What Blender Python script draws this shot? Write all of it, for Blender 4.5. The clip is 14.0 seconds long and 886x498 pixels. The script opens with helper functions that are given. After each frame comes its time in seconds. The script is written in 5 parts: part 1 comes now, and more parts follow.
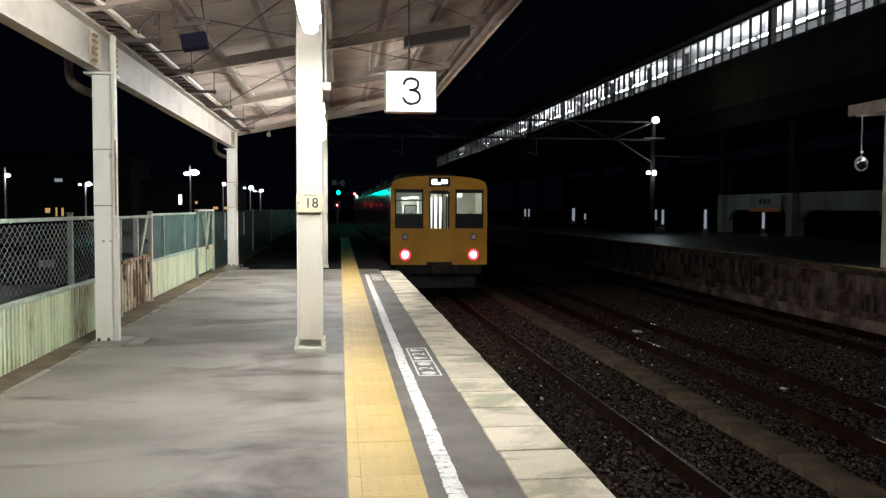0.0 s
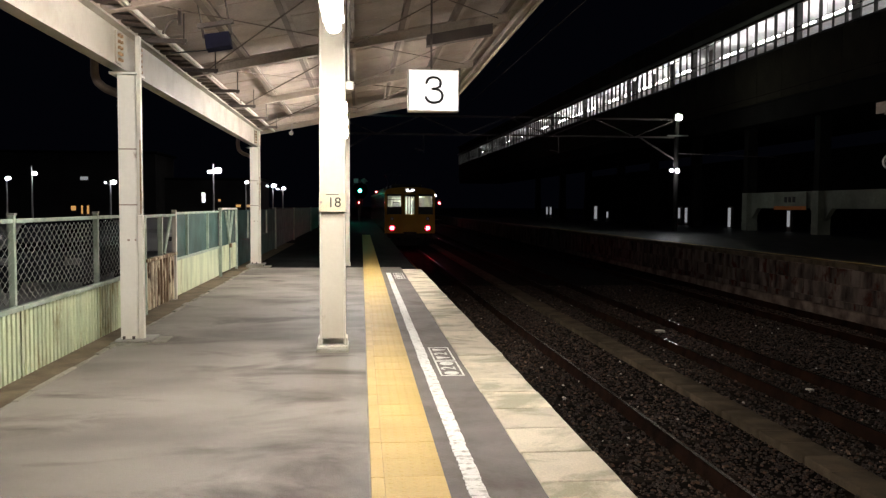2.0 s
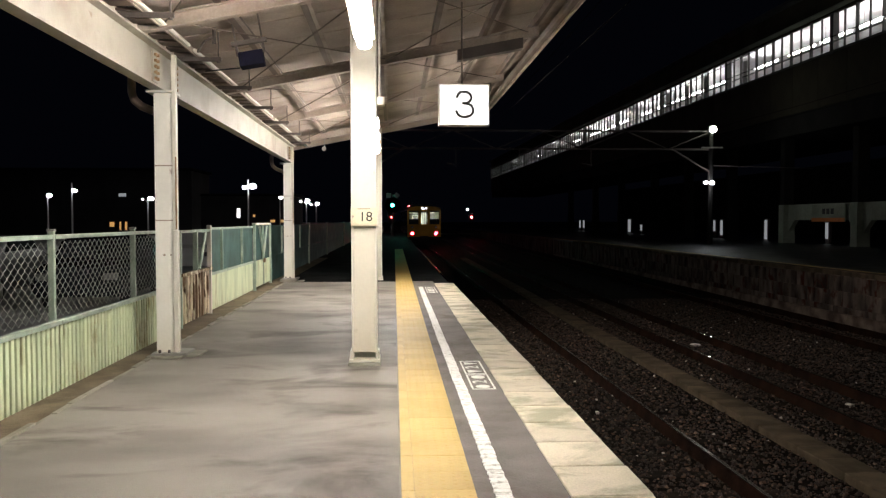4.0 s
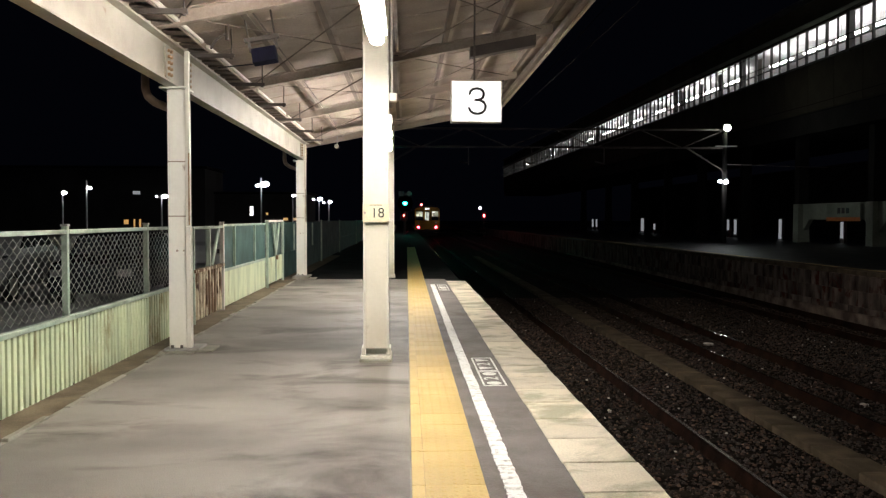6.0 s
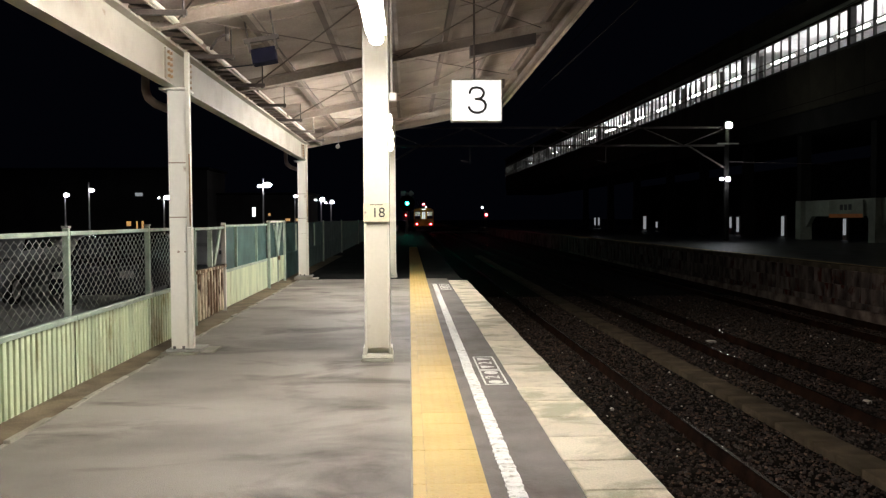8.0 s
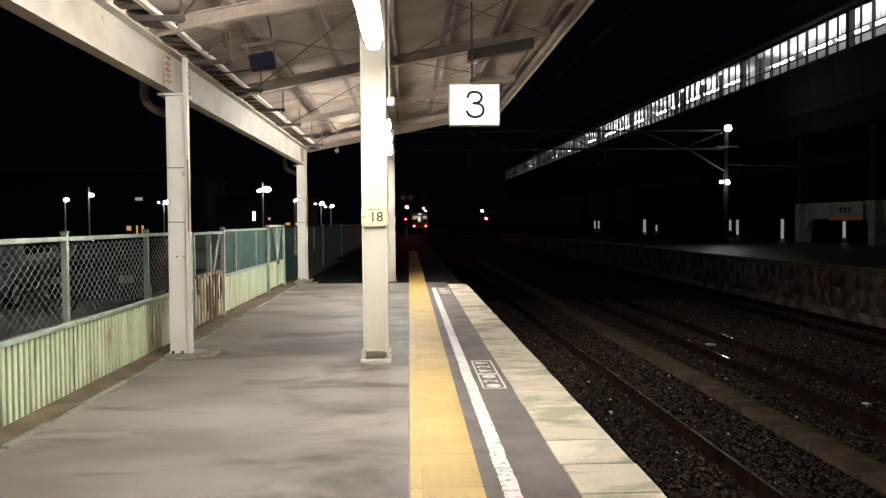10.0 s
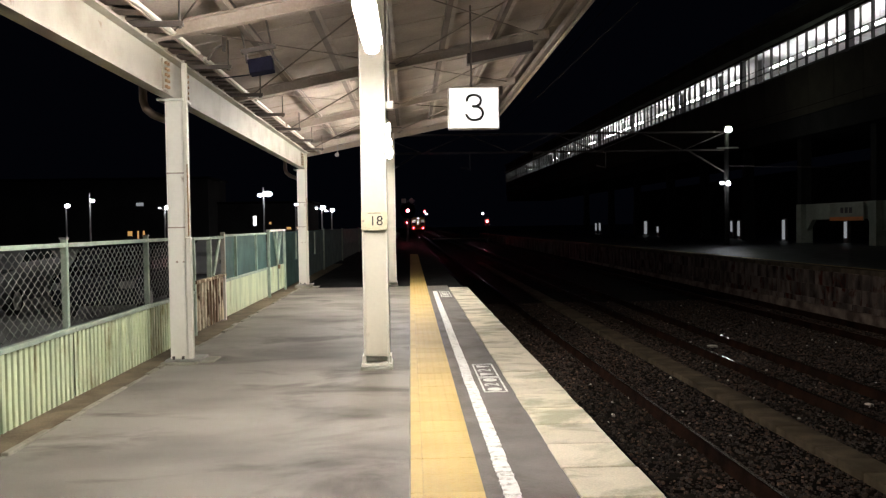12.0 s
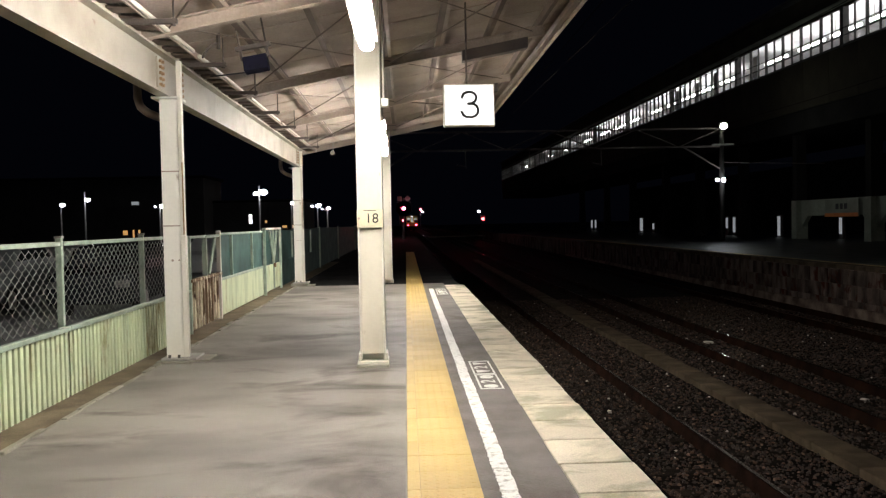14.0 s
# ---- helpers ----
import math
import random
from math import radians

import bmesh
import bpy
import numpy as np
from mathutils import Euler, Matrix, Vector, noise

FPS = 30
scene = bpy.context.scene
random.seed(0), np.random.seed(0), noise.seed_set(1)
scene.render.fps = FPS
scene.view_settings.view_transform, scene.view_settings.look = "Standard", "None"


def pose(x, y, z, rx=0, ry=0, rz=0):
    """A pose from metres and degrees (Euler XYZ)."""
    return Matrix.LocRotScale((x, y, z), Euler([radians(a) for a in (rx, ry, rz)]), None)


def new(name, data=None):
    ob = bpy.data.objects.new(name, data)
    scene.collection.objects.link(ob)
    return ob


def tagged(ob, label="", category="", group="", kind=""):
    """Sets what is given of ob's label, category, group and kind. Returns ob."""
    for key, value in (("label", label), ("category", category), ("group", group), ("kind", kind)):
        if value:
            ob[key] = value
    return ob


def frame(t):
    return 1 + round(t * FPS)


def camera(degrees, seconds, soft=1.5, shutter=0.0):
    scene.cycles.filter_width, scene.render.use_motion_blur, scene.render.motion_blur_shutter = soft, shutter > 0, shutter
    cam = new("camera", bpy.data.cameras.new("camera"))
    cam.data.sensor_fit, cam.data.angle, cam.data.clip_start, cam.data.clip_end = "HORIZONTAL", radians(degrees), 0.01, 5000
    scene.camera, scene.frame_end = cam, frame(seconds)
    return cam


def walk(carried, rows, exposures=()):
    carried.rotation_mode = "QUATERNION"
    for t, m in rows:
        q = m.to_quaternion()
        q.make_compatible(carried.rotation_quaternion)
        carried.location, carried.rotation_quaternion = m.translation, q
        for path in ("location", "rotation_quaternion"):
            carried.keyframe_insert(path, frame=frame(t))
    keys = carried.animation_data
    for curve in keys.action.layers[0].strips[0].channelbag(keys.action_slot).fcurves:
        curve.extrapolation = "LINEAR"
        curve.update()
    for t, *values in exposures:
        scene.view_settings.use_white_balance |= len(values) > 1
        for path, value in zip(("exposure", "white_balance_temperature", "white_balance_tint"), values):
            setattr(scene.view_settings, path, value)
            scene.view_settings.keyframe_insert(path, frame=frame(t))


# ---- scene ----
cam = camera(56.0, 14.0, soft=1.3)
PATH = [
    (0.0, pose(0.000, 0.000, 1.320, 87.234, -0.242, -7.071)),
    (0.5, pose(0.002, 0.014, 1.322, 87.151, -0.159, -6.892)),
    (1.0, pose(0.009, 0.012, 1.325, 86.949, 0.242, -6.179)),
    (1.5, pose(0.003, 0.018, 1.324, 87.152, 0.102, -6.451)),
    (2.0, pose(-0.009, 0.016, 1.334, 87.078, -0.265, -5.604)),
    (2.5, pose(-0.008, 0.008, 1.339, 87.462, -0.117, -4.873)),
    (3.0, pose(-0.001, -0.001, 1.342, 87.859, 0.091, -4.138)),
    (5.5, pose(0.009, 0.002, 1.308, 88.100, -0.077, -2.774)),
    (6.0, pose(0.011, 0.008, 1.310, 87.951, -0.074, -2.512)),
    (6.5, pose(0.012, -0.001, 1.308, 88.260, -0.005, -2.585)),
    (7.0, pose(0.015, 0.000, 1.308, 88.147, 0.168, -2.454)),
    (7.5, pose(0.020, 0.008, 1.309, 88.158, 0.509, -2.444)),
    (8.0, pose(0.026, 0.005, 1.307, 87.920, 0.335, -2.354)),
    (10.5, pose(0.051, -0.010, 1.312, 88.198, 0.645, -2.343)),
    (11.0, pose(0.055, -0.004, 1.304, 87.929, 0.877, -2.340)),
    (11.5, pose(0.055, -0.002, 1.315, 88.076, 0.721, -2.348)),
    (12.0, pose(0.056, -0.000, 1.314, 88.391, 0.905, -2.276)),
    (12.5, pose(0.051, -0.001, 1.306, 88.016, 0.514, -2.250)),
    (13.0, pose(0.058, 0.012, 1.307, 87.961, 0.455, -2.483)),
    (13.5, pose(0.058, -0.004, 1.308, 88.302, 0.684, -2.464)),
    (14.0, pose(0.058, 0.003, 1.308, 88.235, 1.152, -2.552)),
]

# ---- light ----
world = bpy.data.worlds.new("night_sky")
scene.world = world
world.use_nodes = True
world.node_tree.nodes["Background"].inputs[0].default_value = (0.25, 0.3, 0.6, 1)
world.node_tree.nodes["Background"].inputs[1].default_value = 0.0028
scene.view_settings.exposure = 0.0
TUBE_GLOW = 180.0


# ---- materials ----
def mat(name, c1, c2=None, scale=3.0, rough=0.6, metal=0.0, bump=0.15, fine=60.0, stretch=(1, 1, 1), pieces=0.0, edge=(0.35, 0.65), spec=0.5, grain=0.28, stain=None):
    """A surface of two colours in large soft patches, with fine grain and relief."""
    m = bpy.data.materials.new(name)
    m.use_nodes = True
    nt = m.node_tree
    b = nt.nodes["Principled BSDF"]
    c2 = c2 or tuple(0.8 * c for c in c1)
    tc = nt.nodes.new("ShaderNodeTexCoord")
    mp = nt.nodes.new("ShaderNodeMapping")
    mp.inputs["Scale"].default_value = stretch
    nt.links.new(tc.outputs["Object"], mp.inputs[0])
    n1 = nt.nodes.new("ShaderNodeTexNoise")
    n1.inputs["Scale"].default_value, n1.inputs["Detail"].default_value = scale, 5
    nt.links.new(mp.outputs[0], n1.inputs["Vector"])
    r1 = nt.nodes.new("ShaderNodeMapRange")
    r1.inputs[1].default_value, r1.inputs[2].default_value = edge
    nt.links.new(n1.outputs[0], r1.inputs[0])
    mix = nt.nodes.new("ShaderNodeMix")
    mix.data_type = "RGBA"
    mix.inputs[6].default_value, mix.inputs[7].default_value = (*c1, 1), (*c2, 1)
    nt.links.new(r1.outputs[0], mix.inputs[0])
    tone = mix
    if stain:
        colour, size, low, high, pull = stain
        mp3 = nt.nodes.new("ShaderNodeMapping")
        mp3.inputs["Scale"].default_value = pull
        mp3.inputs["Location"].default_value = (7.3, 2.1, 4.4)
        nt.links.new(tc.outputs["Object"], mp3.inputs[0])
        n3 = nt.nodes.new("ShaderNodeTexNoise")
        n3.inputs["Scale"].default_value, n3.inputs["Detail"].default_value, n3.inputs["Roughness"].default_value = size, 8, 0.62
        n3.inputs["Distortion"].default_value = 0.5
        nt.links.new(mp3.outputs[0], n3.inputs["Vector"])
        r4 = nt.nodes.new("ShaderNodeMapRange")
        r4.inputs[1].default_value, r4.inputs[2].default_value = low, high
        nt.links.new(n3.outputs[0], r4.inputs[0])
        tone = nt.nodes.new("ShaderNodeMix")
        tone.data_type = "RGBA"
        tone.inputs[7].default_value = (*colour, 1)
        nt.links.new(r4.outputs[0], tone.inputs[0])
        nt.links.new(mix.outputs[2], tone.inputs[6])
    n2 = nt.nodes.new("ShaderNodeTexNoise")
    n2.inputs["Scale"].default_value, n2.inputs["Detail"].default_value = fine, 4
    nt.links.new(tc.outputs["Object"], n2.inputs["Vector"])
    r2 = nt.nodes.new("ShaderNodeMapRange")
    r2.inputs[3].default_value, r2.inputs[4].default_value = 1 - grain, 1 + grain
    nt.links.new(n2.outputs[0], r2.inputs[0])
    mul = nt.nodes.new("ShaderNodeVectorMath")
    mul.operation = "SCALE"
    nt.links.new(tone.outputs[2], mul.inputs[0])
    nt.links.new(r2.outputs[0], mul.inputs["Scale"])
    last = mul
    if pieces:
        oi = nt.nodes.new("ShaderNodeObjectInfo")
        r3 = nt.nodes.new("ShaderNodeMapRange")
        r3.inputs[3].default_value, r3.inputs[4].default_value = 1 - pieces, 1 + pieces
        nt.links.new(oi.outputs["Random"], r3.inputs[0])
        last = nt.nodes.new("ShaderNodeVectorMath")
        last.operation = "SCALE"
        nt.links.new(mul.outputs[0], last.inputs[0])
        nt.links.new(r3.outputs[0], last.inputs["Scale"])
        add = nt.nodes.new("ShaderNodeVectorMath")
        nt.links.new(tc.outputs["Object"], add.inputs[0])
        sc = nt.nodes.new("ShaderNodeMath")
        sc.operation = "MULTIPLY"
        sc.inputs[1].default_value = 40
        nt.links.new(oi.outputs["Random"], sc.inputs[0])
        nt.links.new(sc.outputs[0], add.inputs[1])
        nt.links.new(add.outputs[0], mp.inputs[0])
        if stain:
            nt.links.new(add.outputs[0], mp3.inputs[0])
    nt.links.new(last.outputs[0], b.inputs["Base Color"])
    b.inputs["Metallic"].default_value = metal
    b.inputs["Specular IOR Level"].default_value = spec
    rr = nt.nodes.new("ShaderNodeMapRange")
    rr.inputs[3].default_value, rr.inputs[4].default_value = max(0.03, rough - 0.1), min(1, rough + 0.1)
    nt.links.new(n1.outputs[0], rr.inputs[0])
    nt.links.new(rr.outputs[0], b.inputs["Roughness"])
    if bump:
        bp = nt.nodes.new("ShaderNodeBump")
        bp.inputs["Strength"].default_value, bp.inputs["Distance"].default_value = bump, 0.01
        nt.links.new(n2.outputs[0], bp.inputs["Height"])
        nt.links.new(bp.outputs[0], b.inputs["Normal"])
    return m


def stone_mat(name):
    """Ballast: most stones dark and rusty, some tan, a few pale chips."""
    m = mat(name, (0.5, 0.5, 0.5), (0.3, 0.3, 0.3), 12, 0.6, bump=0.3, fine=80, spec=0.25)
    nt = m.node_tree
    b = nt.nodes["Principled BSDF"]
    g = nt.nodes.new("ShaderNodeNewGeometry")
    ramp = nt.nodes.new("ShaderNodeValToRGB")
    ramp.color_ramp.interpolation = "CONSTANT"
    el = ramp.color_ramp.elements
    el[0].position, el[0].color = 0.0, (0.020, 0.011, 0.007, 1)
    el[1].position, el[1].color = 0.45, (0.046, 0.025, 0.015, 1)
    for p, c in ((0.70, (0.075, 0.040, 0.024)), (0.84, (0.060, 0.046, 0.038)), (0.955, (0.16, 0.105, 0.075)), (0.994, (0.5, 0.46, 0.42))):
        e = el.new(p)
        e.color = (*c, 1)
    nt.links.new(g.outputs["Random Per Island"], ramp.inputs[0])
    src = b.inputs["Base Color"].links[0].from_socket
    times = nt.nodes.new("ShaderNodeVectorMath")
    times.operation = "MULTIPLY"
    nt.links.new(src, times.inputs[0])
    nt.links.new(ramp.outputs[0], times.inputs[1])
    twice = nt.nodes.new("ShaderNodeVectorMath")
    twice.operation = "SCALE"
    twice.inputs["Scale"].default_value = 2.0
    nt.links.new(times.outputs[0], twice.inputs[0])
    nt.links.new(twice.outputs[0], b.inputs["Base Color"])
    return m


def glow(name, colour, strength):
    m = bpy.data.materials.new(name)
    m.use_nodes = True
    b = m.node_tree.nodes["Principled BSDF"]
    b.inputs["Base Color"].default_value = (0.8, 0.8, 0.8, 1)
    b.inputs["Emission Color"].default_value = (*colour, 1)
    b.inputs["Emission Strength"].default_value = strength
    return m


def glass(name, tint=(0.9, 0.95, 0.95)):
    m = bpy.data.materials.new(name)
    m.use_nodes = True
    b = m.node_tree.nodes["Principled BSDF"]
    b.inputs["Base Color"].default_value = (*tint, 1)
    b.inputs["Transmission Weight"].default_value = 1.0
    b.inputs["Roughness"].default_value, b.inputs["IOR"].default_value = 0.02, 1.1
    return m


